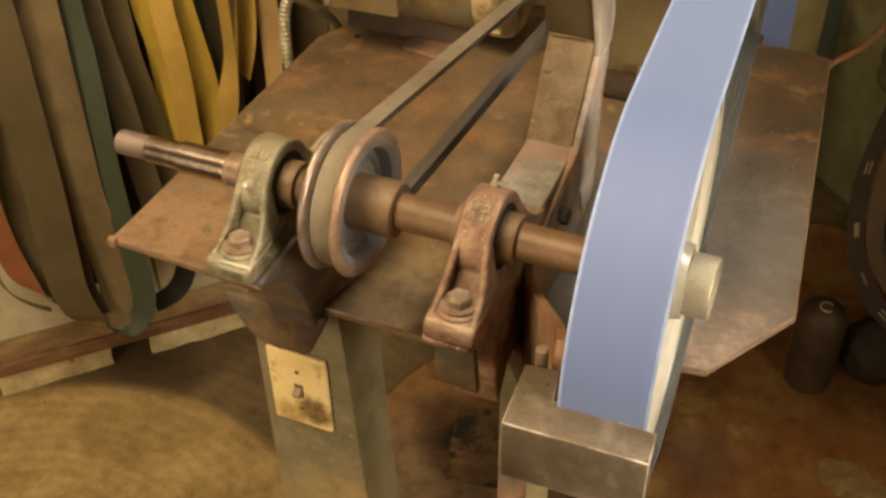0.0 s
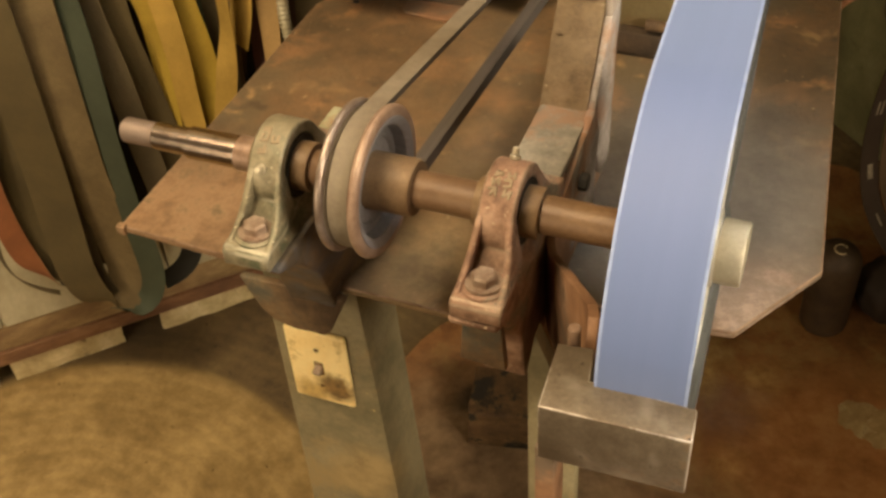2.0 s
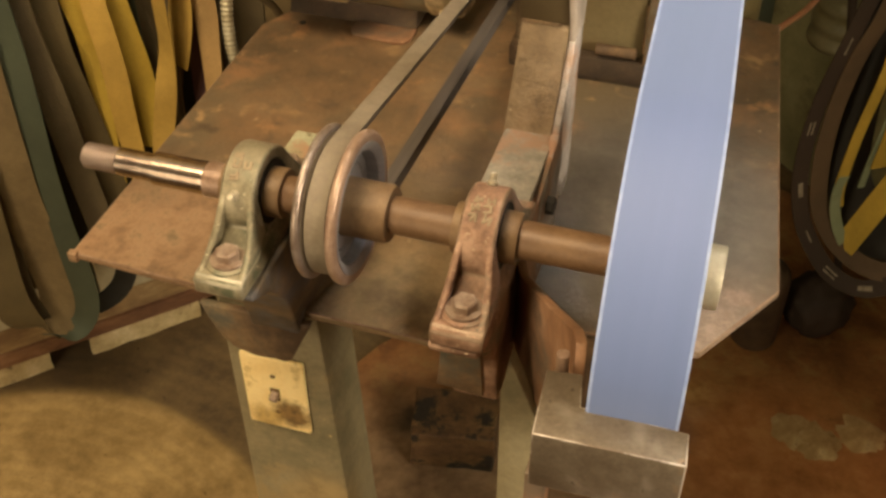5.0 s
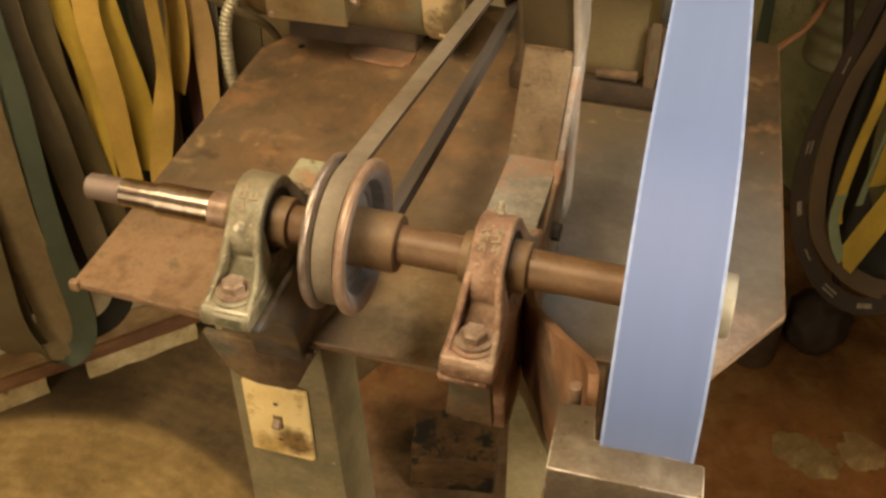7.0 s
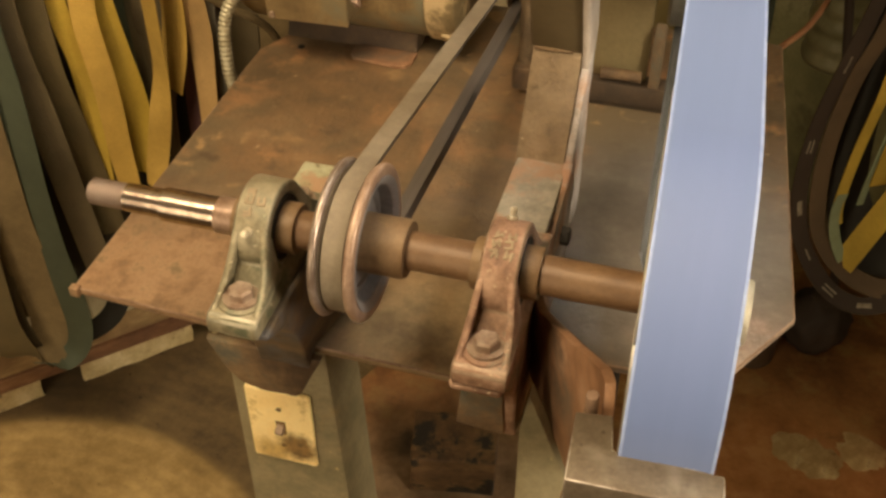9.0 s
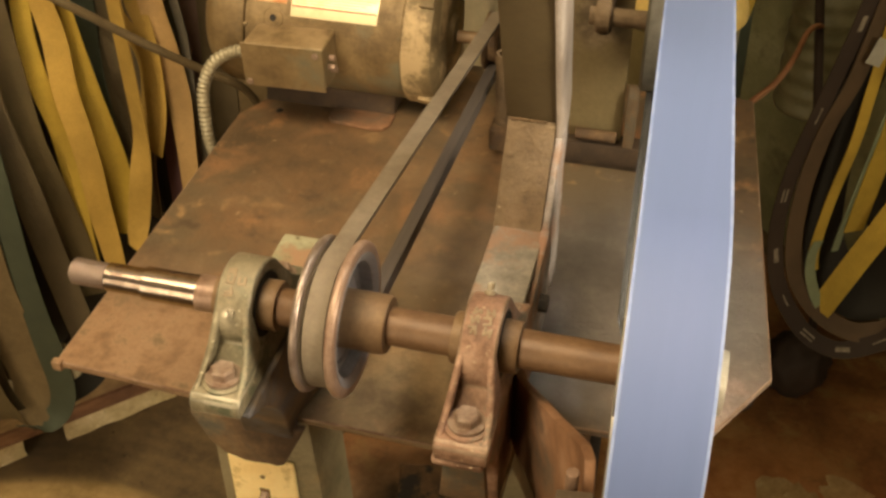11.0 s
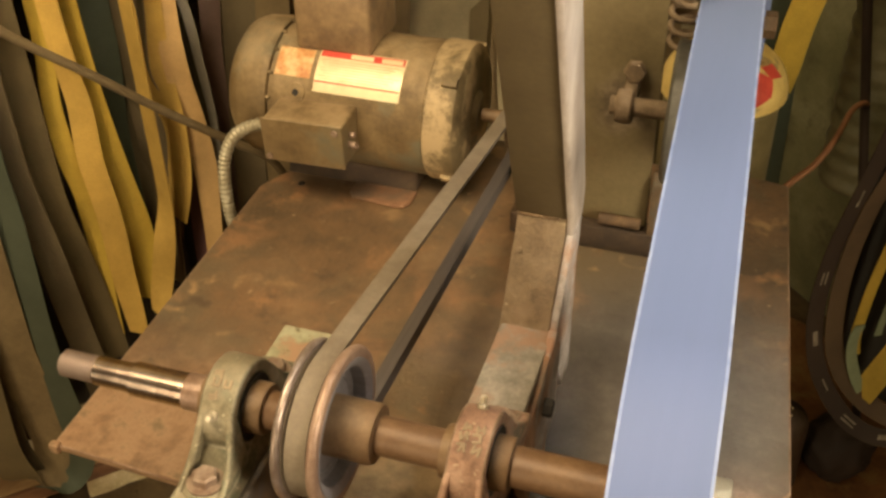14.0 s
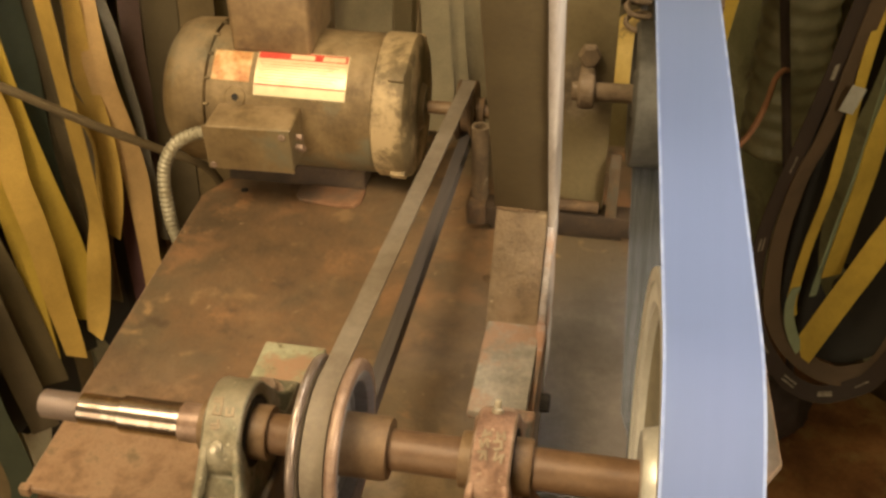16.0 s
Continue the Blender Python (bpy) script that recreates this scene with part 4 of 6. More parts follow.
def rest_arm():
    """Flat bar bent round from the column, under the shaft, to the tool rest."""
    plan = [Vector(p) for p in ((0.2, 0.225, 0), (0.2, 0.16, 0), (0.203, 0.12, 0), (0.212, 0.094, 0), (0.231, 0.06, 0), (0.25, 0.026, 0), (0.268, -0.012, 0), (0.2800, -0.040, 0), (0.2835, -0.060, 0))]
    path = smooth_path(plan, 12)
    tops = [(0.23, 0.908), (0.19, 0.898), (0.13, 0.882), (0.094, 0.882), (0.026, 0.921), (-0.030, 0.962), (-0.046, 0.966), (-0.056, 0.957), (-0.062, 0.935)]
    bm = bmesh.new()
    rows = []
    for i, p in enumerate(path):
        t = (path[min(i + 1, len(path) - 1)] - path[max(i - 1, 0)]).normalized()
        n = Vector((-t.y, t.x, 0)) * 0.0038
        top = tops[-1][1]
        for (ya, za), (yb, zb) in zip(tops, tops[1:]):
            if yb <= p.y <= ya:
                top = za + (zb - za) * (ya - p.y) / (ya - yb)
        low = 0.79 if p.y > -0.02 else 0.79 + (-0.02 - p.y) * 1.2
        rows.append([bm.verts.new(p + n + Vector((0, 0, top))), bm.verts.new(p - n + Vector((0, 0, top))), bm.verts.new(p - n + Vector((0, 0, low))), bm.verts.new(p + n + Vector((0, 0, low)))])
    for a, b in zip(rows, rows[1:]):
        for k in range(4):
            bm.faces.new((a[k], a[(k + 1) % 4], b[(k + 1) % 4], b[k]))
    bm.faces.new(rows[0])
    bm.faces.new(rows[-1][::-1])
    bmesh.ops.recalc_face_normals(bm, faces=bm.faces)
    bevelled(bm, 0.0012, 2, 50)
    part("rest_arm", bm, RUST_ORANGE, stand, "orange-rusty flat steel bar curving under the shaft")
    part("arm_bolt", hexhead((0.2065, 0.195, 0.876), (1, 0, 0), 0.0085, 0.008), DARK_HOLE, stand, "dark bolt head")
    part("rest_post", block(0.262, 0.276, -0.115, -0.09, 0.30, 0.905, 0.002), RUST_ORANGE, stand)


rest_arm()


def rest():
    """L-shaped steel block in front of the wheel, with a pin beside it."""
    t = thing("tool_rest", (0.315, -0.10, 0.903), "bare steel L-shaped tool rest block at the wheel", "tool rest")
    bm = prism([(0.266, -0.121), (0.363, -0.119), (0.361, -0.0925), (0.2915, -0.0905), (0.287, -0.063), (0.263, -0.066)], "z", 0.903, 0.9555, 0.0011, 2, 1)
    part("rest_block", bm, [REST_STEEL, EDGE_BRIGHT], t)
    part("pin", rod((0.272, -0.058, 0.915), (0.272, -0.058, 0.966), 0.0045), PULLEY_RIM, t, "copper-brown pin")


rest()

# ---- shaft, bearings, pulley ----


def pillow_block(cx, cast, edge, label, marks):
    """Cast pillow block: arched housing over a bolted base, round insert, grease nipple, two bolts."""
    base_z, r_out = 0.9065, 0.0372
    t = thing("pillow_block_bearing", (cx, AX_Y, base_z), label, "bearing", "shaft bearings")
    # outline of the casting across the shaft: feet, waists and the round crown
    out = [(-0.083, 0.0), (0.083, 0.0), (0.083, 0.013), (0.079, 0.017), (0.047, 0.018)]
    for i in range(0, 19):
        a = radians(-18 + 216 * i / 18)
        out.append((r_out * math.cos(a), 0.0445 + r_out * math.sin(a)))
    out += [(-0.047, 0.018), (-0.079, 0.017), (-0.083, 0.013)]
    hole = [(0.0268 * math.cos(radians(10 * k)), 0.0445 + 0.0268 * math.sin(radians(10 * k))) for k in range(36)]
    bm = bmesh.new()

    def ring(pts, x):
        return [bm.verts.new((cx + x, AX_Y + p[0], base_z + p[1])) for p in pts]
    # thicker at the foot, narrower at the crown
    def half(p):
        return 0.0208 if p[1] < 0.0185 else 0.0208 - 0.0065 * min(1, (p[1] - 0.0185) / 0.045)
    n, m = len(out), len(hole)
    lo = [bm.verts.new((cx - half(p), AX_Y + p[0], base_z + p[1])) for p in out]
    hi = [bm.verts.new((cx + half(p), AX_Y + p[0], base_z + p[1])) for p in out]
    hl, hh = ring(hole, -0.0140), ring(hole, 0.0140)
    for i in range(n):
        bm.faces.new((lo[i], lo[(i + 1) % n], hi[(i + 1) % n], hi[i]))
    for i in range(m):
        bm.faces.new((hl[(i + 1) % m], hl[i], hh[i], hh[(i + 1) % m]))
    for a, b in ((lo, hl), (hi, hh)):
        es = [bm.edges.get((a[i], a[(i + 1) % n])) for i in range(n)] + [bm.edges.get((b[i], b[(i + 1) % m])) for i in range(m)]
        bmesh.ops.triangle_fill(bm, edges=es, use_beauty=True)
    bmesh.ops.recalc_face_normals(bm, faces=bm.faces)
    rims = [e for e in bm.edges if len(e.link_faces) == 2 and e.calc_face_angle(0.0) > radians(40)]
    bmesh.ops.bevel(bm, geom=rims, offset=0.0028, segments=3, profile=0.5, affect="EDGES", clamp_overlap=True, material=1)
    part("housing", bm, [cast, edge], t, sharp=50)
    # webs that stiffen the waists at both sides of each foot
    for sgn in (-1, 1):
        for dx in (-1, 1):
            web = [(sgn * 0.028, 0.0160), (sgn * 0.0785, 0.0160), (sgn * 0.066, 0.0210), (sgn * 0.056, 0.0285), (sgn * 0.0470, 0.038), (sgn * 0.0405, 0.050), (sgn * 0.0335, 0.0610), (sgn * 0.024, 0.0660)]
            bm = prism([(AX_Y + p[0], base_z + p[1]) for p in web], "x", -0.0030, 0.0030, 0.0024, 3, 1)
            for v in bm.verts:
                v.co.x += cx + dx * (0.0172 - 0.0066 * min(1, max(0, (v.co.z - base_z - 0.0165) / 0.048)))
            part("web", bm, [cast, cast], t)
        part("foot_boss", lathe([(0.0175, 0), (0.0172, 0.002), (0.0150, 0.003)], (cx, AX_Y + sgn * 0.0605, base_z + 0.0168), "z", 28), cast, t)
        bolt = part("bolt", hexhead((cx, AX_Y + sgn * 0.0605, base_z + 0.022), (0, 0.05, 1), 0.0100, 0.0080), BOLT, t, "dusty hexagon bolt head")
        part("washer", washer((cx, AX_Y + sgn * 0.0605, base_z + 0.022), (0, 0.05, 1), 0.0098), BOLT, bolt)
    # bearing insert: outer ring, seal, inner ring
    for sgn in (-1, 1):
        part("seal", lathe([(0.0262, sgn * 0.0135), (0.0262, sgn * 0.0148), (0.0195, sgn * 0.0132), (0.0195, sgn * 0.012)], (cx, AX_Y, AX_Z), "x", 40), DARK_HOLE, t)
    part("inner_ring", lathe([(0.0198, -0.024), (0.0205, -0.022), (0.0205, 0.025), (0.0196, 0.027)], (cx, AX_Y, AX_Z), "x", 40), SHAFT_BROWN, t)
    # grease nipple on the shoulder of the crown
    a = radians(152) if marks == 0 else radians(62)
    d = Vector((0, math.cos(a), math.sin(a)))
    p = Vector((cx - 0.001, AX_Y, AX_Z)) + d * 0.0368
    part("grease_nipple", join(rod(p, p + d * 0.004, 0.0042, 12), rod(p + d * 0.004, p + d * 0.010, 0.0026, 12)), TOGGLE, t, "small brass grease nipple")
    # raised cast marks on the crown, unreadable
    rng = random.Random(4 + marks)
    for k in range(3):
        a = radians((104 if marks == 0 else 100) + 11.5 * k + rng.uniform(-2, 2))
        d = Vector((0, math.cos(a), math.sin(a)))
        tt = Vector((0, -math.sin(a), math.cos(a)))
        for j in range(2 if k == 1 or marks else 1):
            x0 = cx - 0.005 + 0.0095 * j + rng.uniform(-0.001, 0.001)
            glyph = bmesh.new()
            for turn, ox, oy in rng.sample([(0, -0.0018, 0), (0, 0.0018, 0), (90, 0, 0.002), (90, 0, -0.002), (35, 0, 0), (90, 0, 0)], 3):
                st = block(-0.0008, 0.0008, -0.0027, 0.0027, -0.0012, 0.0008, 0.0004, 1)
                bmesh.ops.transform(st, matrix=Matrix.Translation((ox, oy, 0)) @ Matrix.Rotation(radians(turn), 4, "Z"), verts=st.verts)
                join(glyph, st)
            glyph_turn = Matrix.Rotation(rng.uniform(-0.25, 0.25), 4, "Z")
            m = Matrix(((1, 0, 0, x0), (0, tt.y, d.y, AX_Y + d.y * 0.0374), (0, tt.z, d.z, AX_Z + d.z * 0.0374), (0, 0, 0, 1)))
            bmesh.ops.transform(glyph, matrix=m @ glyph_turn @ Matrix.Diagonal((1.3, 1.3, 1.0, 1.0)), verts=glyph.verts)
            part("cast_mark", glyph, CAST_MARK, t, "pale raised casting mark")
    return t


pillow_block(-0.004, GREEN_CAST, CAST_EDGE, "green-painted cast pillow block bearing with dusty bolts", 0)
pillow_block(0.187, RUST_CAST, RUST_EDGE, "rust-brown dusted cast pillow block bearing beside the wheel", 1)


def shaft():
    t = thing("drive_shaft", (0.1, AX_Y, AX_Z - 0.016), "stepped steel drive shaft with threaded bright end", "shaft")
    c = (0, AX_Y, AX_Z)
    part("brown_shaft", lathe([(0.0148, -0.020), (0.0152, -0.019), (0.0152, 0.345), (0.0140, 0.346)], c, "x", 40), SHAFT_RED, t, "brown dust-coated shaft middle")
    part("bright_step", lathe([(0.0130, -0.0930), (0.0138, -0.0922), (0.0138, -0.0300), (0.0150, -0.0295), (0.0150, -0.019)], c, "x", 40), SHAFT_STEEL, t, "bright turned steel end")
    part("sleeve", lathe([(0.0138, -0.0460), (0.0146, -0.0455), (0.0146, -0.0250), (0.0140, -0.0245)], c, "x", 40), PULLEY_RIM, t, "pinkish worn sleeve beside the bearing")
    part("bright_neck", lathe([(0.0118, -0.1255), (0.0118, -0.0930), (0.0128, -0.0929)], c, "x", 40), SHAFT_STEEL, t)
    prof = [(0.0088, -0.158), (0.0102, -0.1565)]
    h = -0.1560
    while h < -0.1262:
        prof += [(0.0110, h), (0.0105, h + 0.0008)]
        h += 0.0016
    part("thread", lathe(prof + [(0.0112, -0.1255)], c, "x", 32), THREAD_STEEL, t, "worn screw thread", sharp=20)
    part("nut", lathe([(0.020, 0.3455), (0.0235, 0.3455), (0.0240, 0.347), (0.0240, 0.363), (0.0232, 0.3645), (0.0212, 0.3647), (0.0212, 0.3625), (0.006, 0.3625)], c, "x", 40), ALU_DULL, t, "dull round end nut")


shaft()


def pulley():
    t = thing("drive_pulley", (0.067, AX_Y, AX_Z - 0.062), "grooved cast pulley with copper-brown rims", "pulley")
    c = (0, AX_Y, AX_Z)

    def lip(x, s):
        h = s
        prof = [(0.0594 + 0.0028 * math.cos(radians(a)), x + h * math.sin(radians(a))) for a in range(-90, 91, 15)]
        return lathe(prof + [(0.0540, x + h), (0.0520, x + h * 0.7), (0.0520, x - h * 0.7), (0.0540, x - h)], c, "x", 72, True)
    part("rim", lip(0.0542, 0.0030), RIM_STEEL, t, "rubbed bright pulley rim")
    part("rim", lip(0.0822, 0.0038), PULLEY_RIM, t, "worn copper-brown pulley rim")
    part("drum", lathe([(0.0465, 0.052), (0.0555, 0.0535), (0.0560, 0.0570), (0.0570, 0.0580), (0.0465, 0.0605), (0.0465, 0.0770), (0.0570, 0.0782), (0.0560, 0.083), (0.052, 0.0855), (0.046, 0.083), (0.044, 0.072), (0.0228, 0.070), (0.0228, 0.056), (0.046, 0.055)], c, "x", 72, True), PULLEY_CAST, t)
    part("web", lathe([(0.0236, 0.0705), (0.044, 0.0725), (0.044, 0.0735), (0.0236, 0.0725)], c, "x", 60, True), WEB_GREY, t, "pale recessed pulley web")
    # thin ring added to carry the painted blue reflection
    part("lining", lathe([(0.0445, 0.0728), (0.0462, 0.0832), (0.0515, 0.0862), (0.0535, 0.0864), (0.0535, 0.0858), (0.0518, 0.0856), (0.0458, 0.0828), (0.0440, 0.0726)], c, "x", 60, True), WEB_GREY, t, "inside of the rim, blue reflection put into its colour")
    part("web_ring", lathe([(0.0345, 0.0725), (0.0365, 0.0752), (0.0385, 0.0725)], c, "x", 60, True), WEB_GREY, t)
    part("hub", lathe([(0.0155, 0.040), (0.0235, 0.0405), (0.0235, 0.108), (0.0222, 0.1115), (0.0155, 0.112)], c, "x", 48), SHAFT_BROWN, t, "brown dusted pulley hub")


pulley()
MOT_Y, MOT_Z = 0.650, 0.872
PUL_X = 0.0675


def vbelt():
    """Drive belt with a trapezoid section round both pulleys."""
    path = belt_round([(AX_Y, AX_Z, 0.0478), (MOT_Y, MOT_Z, 0.026)], 0.0)
    bm = bmesh.new()
    rows = []
    k = len(path)
    cy, cz = (AX_Y + MOT_Y) / 2, (AX_Z + MOT_Z) / 2
    for i, p in enumerate(path):
        tt = (path[(i + 1) % k] - path[i - 1]).normalized()
        n = Vector((0, -tt.z, tt.y))
        if tt.length < 0.5:
            n = Vector((0, 0, 1))
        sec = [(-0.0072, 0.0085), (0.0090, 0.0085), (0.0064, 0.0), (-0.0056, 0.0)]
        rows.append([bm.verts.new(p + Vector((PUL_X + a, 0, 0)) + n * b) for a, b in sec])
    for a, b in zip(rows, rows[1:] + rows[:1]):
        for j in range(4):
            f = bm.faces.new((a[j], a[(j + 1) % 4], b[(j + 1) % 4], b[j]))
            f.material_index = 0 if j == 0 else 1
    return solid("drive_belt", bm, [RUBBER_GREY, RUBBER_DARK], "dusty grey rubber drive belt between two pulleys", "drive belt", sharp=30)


vbelt()

# ---- contact wheel, idlers and the abrasive belt ----
YAW = Matrix.Translation((0.3175, AX_Y, 0)) @ Matrix.Rotation(radians(2.6), 4, "Z") @ Matrix.Translation((0, -AX_Y, 0))
W_R = 0.1515
IDLER = (0.480, 1.013, 0.0690)
REAR = (0.620, 1.045, 0.0525)


def yawed(bm):
    bmesh.ops.transform(bm, matrix=YAW, verts=bm.verts)
    return bm


def contact_wheel():
    t = thing("contact_wheel", (0.3165, AX_Y, AX_Z - W_R), "large cast aluminium contact wheel with a dished disc", "grinder wheel")
    c = (0, AX_Y, AX_Z)
    part("tyre", yawed(lathe([(W_R - 0.010, -0.0295), (W_R - 0.001, -0.0295), (W_R, -0.0285), (W_R, 0.0205), (W_R - 0.001, 0.0215), (W_R - 0.010, 0.0215)], c, "x", 120, True)), ALUMINIUM, t)
    ring = [(0.1245, -0.0255), (0.127, -0.0275), (W_R - 0.0105, -0.0275), (W_R - 0.0105, 0.0200), (0.1285, 0.0200), (0.1245, 0.0155)]
    part("rim", yawed(lathe(ring, c, "x", 120, True)), ALU_RING, t, "broad flat turned rim")
    part("disc", yawed(lathe([(0.030, -0.010), (0.108, -0.012), (0.1243, -0.020), (0.1243, 0.004), (0.108, -0.004), (0.030, -0.001)], c, "x", 100, True)), ALU_DISC, t, "dished dusty wheel disc")
    part("hub", yawed(lathe([(0.0160, -0.030), (0.036, -0.030), (0.039, -0.027), (0.042, -0.012), (0.0505, -0.004), (0.0515, -0.002), (0.0515, 0.0150), (0.0500, 0.0168), (0.030, 0.0172), (0.0285, 0.0270), (0.016, 0.0275)], c, "x", 64, True)), ALUMINIUM, t, "bright turned hub flange")


contact_wheel()


def abrasive_belt():
    path = belt_round([(AX_Y, AX_Z, W_R), REAR, IDLER], 0.0012)
    # a denser line along the straight runs
    fine = []
    k = len(path)
    for i, p in enumerate(path):
        q = path[(i + 1) % k]
        m = max(1, int((q - p).length / 0.02))
        fine += [p.lerp(q, j / m) for j in range(m)]
    # the lower run tracks a little towards the column
    for p in fine:
        if p.y > 0.22:
            p.x -= 0.006 * max(0.0, min(1.0, (1.055 - p.z) / 0.05))
    bm = ribbon(fine, [Vector((-1, 0, 0))] * len(fine), 0.0590, 0.0022, True, 30)
    bm.normal_update()
    for f in bm.faces:
        if abs(f.normal.x) > 0.7 or (f.material_index == 0 and abs(f.calc_center_median().x) > 0.0277):
            f.material_index = 2
    return solid("abrasive_belt", yawed(bm), [BLUE_GRIT, BELT_BACK, BELT_EDGE], "blue abrasive belt stretched over the grinder wheels", "grinding belt", sharp=40)


abrasive_belt()


WORN_TYRE = surface("worn_grey_tyre", [(0.3, (0.06, 0.056, 0.045)), (0.7, (0.13, 0.12, 0.10))], 20, 200, 0.3, (0.32, 0.5), 0.3, 0.1)


def idler_wheel():
    y, z, r = IDLER
    t = thing("idler_wheel", tuple(YAW @ Vector((0, y, z - r))), "black rubber-faced idler wheel under the belt", "idler wheel")
    c = (0, y, z)
    prof = [(0.012, -0.042), (0.020, -0.043), (0.026, -0.0385), (0.052, -0.0385), (0.058, -0.043), (r - 0.003, -0.0435), (r, -0.0405), (r, 0.0195), (r - 0.002, 0.0215), (0.058, 0.021), (0.052, 0.0165), (0.012, 0.0165)]
    part("tyre", yawed(lathe(prof, c, "x", 80)), WORN_TYRE, t, "worn dark grey rubber tyre")
    part("axle", yawed(rod((-0.100, y, z), (-0.034, y, z), 0.0092, 24)), RUST_COLUMN, t, "brown steel axle")
    part("collar", yawed(lathe([(0.009, -0.0940), (0.0150, -0.0938), (0.0165, -0.092), (0.0165, -0.0800), (0.0150, -0.0785), (0.009, -0.078)], c, "x", 32)), RUST_COLUMN, t, "dirty tan shaft collar")
    part("collar_bolt", yawed(hexhead((-0.0855, y + 0.076, z - 0.001), (0.1, -1, 0.15), 0.0115, 0.012)), RUST_COLUMN, t)
    part("bracket", yawed(block(-0.094, -0.078, y + 0.012, y + 0.079, z - 0.030, z - 0.010, 0.006, 3)), RUST_COLUMN, t)
    y2, z2, r2 = REAR
    t2 = thing("tension_wheel", tuple(YAW @ Vector((0, y2, z2 - r2))), "dark rear tension wheel inside the belt loop", "idler wheel")
    part("tyre", yawed(lathe([(0.01, -0.027), (r2 - 0.002, -0.028), (r2, -0.026), (r2, 0.026), (r2 - 0.002, 0.028), (0.01, 0.027)], (0, y2, z2), "x", 64)), BLACK_RUBBER, t2)
    part("axle", yawed(rod((-0.10, y2, z2), (0.045, y2, z2), 0.008, 20)), RUST_DARK, t2)
    part("axle_nut", yawed(lathe([(0.006, 0.034), (0.014, 0.034), (0.014, 0.046), (0.006, 0.047)], (0, y2, z2), "x", 6)), RUST_DARK, t2)


idler_wheel()

# ---- the motor ----


def motor():
    t = thing("electric_motor", (-0.14, MOT_Y, TOP), "dusty grey-green electric motor with silver nameplate", "motor")
    c = (0, MOT_Y, MOT_Z)
    R = 0.0825
    part("shell", lathe([(R - 0.003, -0.226), (R, -0.224), (R, -0.029), (R - 0.003, -0.027)], c, "x", 80), MOTOR_PAINT, t)
    part("fan_cover", lathe([(0.03, -0.286), (0.055, -0.285), (0.070, -0.281), (0.0805, -0.273), (0.0858, -0.261), (0.0872, -0.234), (0.0872, -0.2275), (0.0860, -0.2255), (0.082, -0.225)], c, "x", 80), MOTOR_PAINT, t, "rounded dusty fan cover")
    part("end_bell", lathe([(0.0825, -0.0305), (0.0852, -0.0285), (0.0852, -0.002), (0.0835, 0.006), (0.076, 0.0105), (0.05, 0.012), (0.028, 0.013), (0.022, 0.019), (0.014, 0.019)], c, "x", 80), MOTOR_BELL, t, "end bell with chipped pale paint")
    for k in range(18):
        a = radians(20 * k)
        p = Vector((-0.2252, MOT_Y + 0.0846 * math.cos(a), MOT_Z + 0.0846 * math.sin(a)))
        part("cover_rib", rod(p, p + Vector((0.005, 0, 0)), 0.0020, 8, 0.0003), MOTOR_BELL, t)
    for k in range(4):
        a = radians(38 + 90 * k)
        d = Vector((0, math.cos(a), math.sin(a)))
        bm = block(-0.009, 0.009, -0.006, 0.006, -0.003, 0.006, 0.001)
        bmesh.ops.transform(bm, matrix=Matrix(((1, 0, 0, -0.003), (0, -d.z, d.y, MOT_Y + d.y * 0.0838), (0, d.y, d.z, MOT_Z + d.z * 0.0838), (0, 0, 0, 1))), verts=bm.verts)
        part("bell_lug", bm, MOTOR_BELL, t)
    part("shaft_end", lathe([(0.0070, 0.02), (0.0078, 0.021), (0.0078, 0.098), (0.007, 0.099)], c, "x", 24), SHAFT_BROWN, t, "short motor shaft")
    part("capacitor_cover", capacitor(), MOTOR_BROWN, t, "brown pressed capacitor cover")
    # connection box on the front with its lid, screws and knock-out
    m = Matrix.Translation((-0.159, 0.5215, 0.876)) @ Matrix.Rotation(radians(-1.5), 4, "Y")
    part("connection_box", block(-0.050, 0.050, 0.003, 0.062, -0.027, 0.027, 0.004, 3, m), MOTOR_PAINT, t, "grey-green connection box")
    lid = part("lid", block(-0.051, 0.051, 0.0, 0.0025, -0.0285, 0.0290, 0.0012, 1, m), MOTOR_PAINT, t)
    for x, z in ((-0.044, -0.022), (0.042, 0.020)):
        p = m @ Vector((x, -0.0002, z))
        part("screw", rod(p, p + Vector((0, -0.0018, 0)), 0.0042, 16), BOLT, lid)
    for dx, dy, dz in ((0.052, 0.024, 0.006), (0.052, 0.028, -0.012), (0.054, 0.018, -0.003)):
        p = m @ Vector((dx - 0.004, dy, dz))
        part("terminal", rod(p, p + Vector((0.009, 0, 0)), 0.0036, 10), PULLEY_RIM, t, "copper terminal")
    # nameplate and sticker follow the shell
    plate = part("nameplate", shell_patch(-0.167, -0.0600, 150.0, 113.0, R + 0.0006, 0.0008), LABEL_WHITE, t, "silver nameplate with red bands")
    for a0, a1, x0, x1 in ((113.8, 120.0, -0.1655, -0.0615), (141.0, 142.2, -0.166, -0.0610)):
        part("red_band", shell_patch(x0, x1, a1, a0, R + 0.0016, 0.0003), LABEL_RED, plate)
    for x0, x1 in ((-0.128, -0.100), (-0.090, -0.064)):
        part("print_box", shell_patch(x0, x1, 119.4, 115.2, R + 0.0021, 0.0002), LABEL_WHITE, plate)
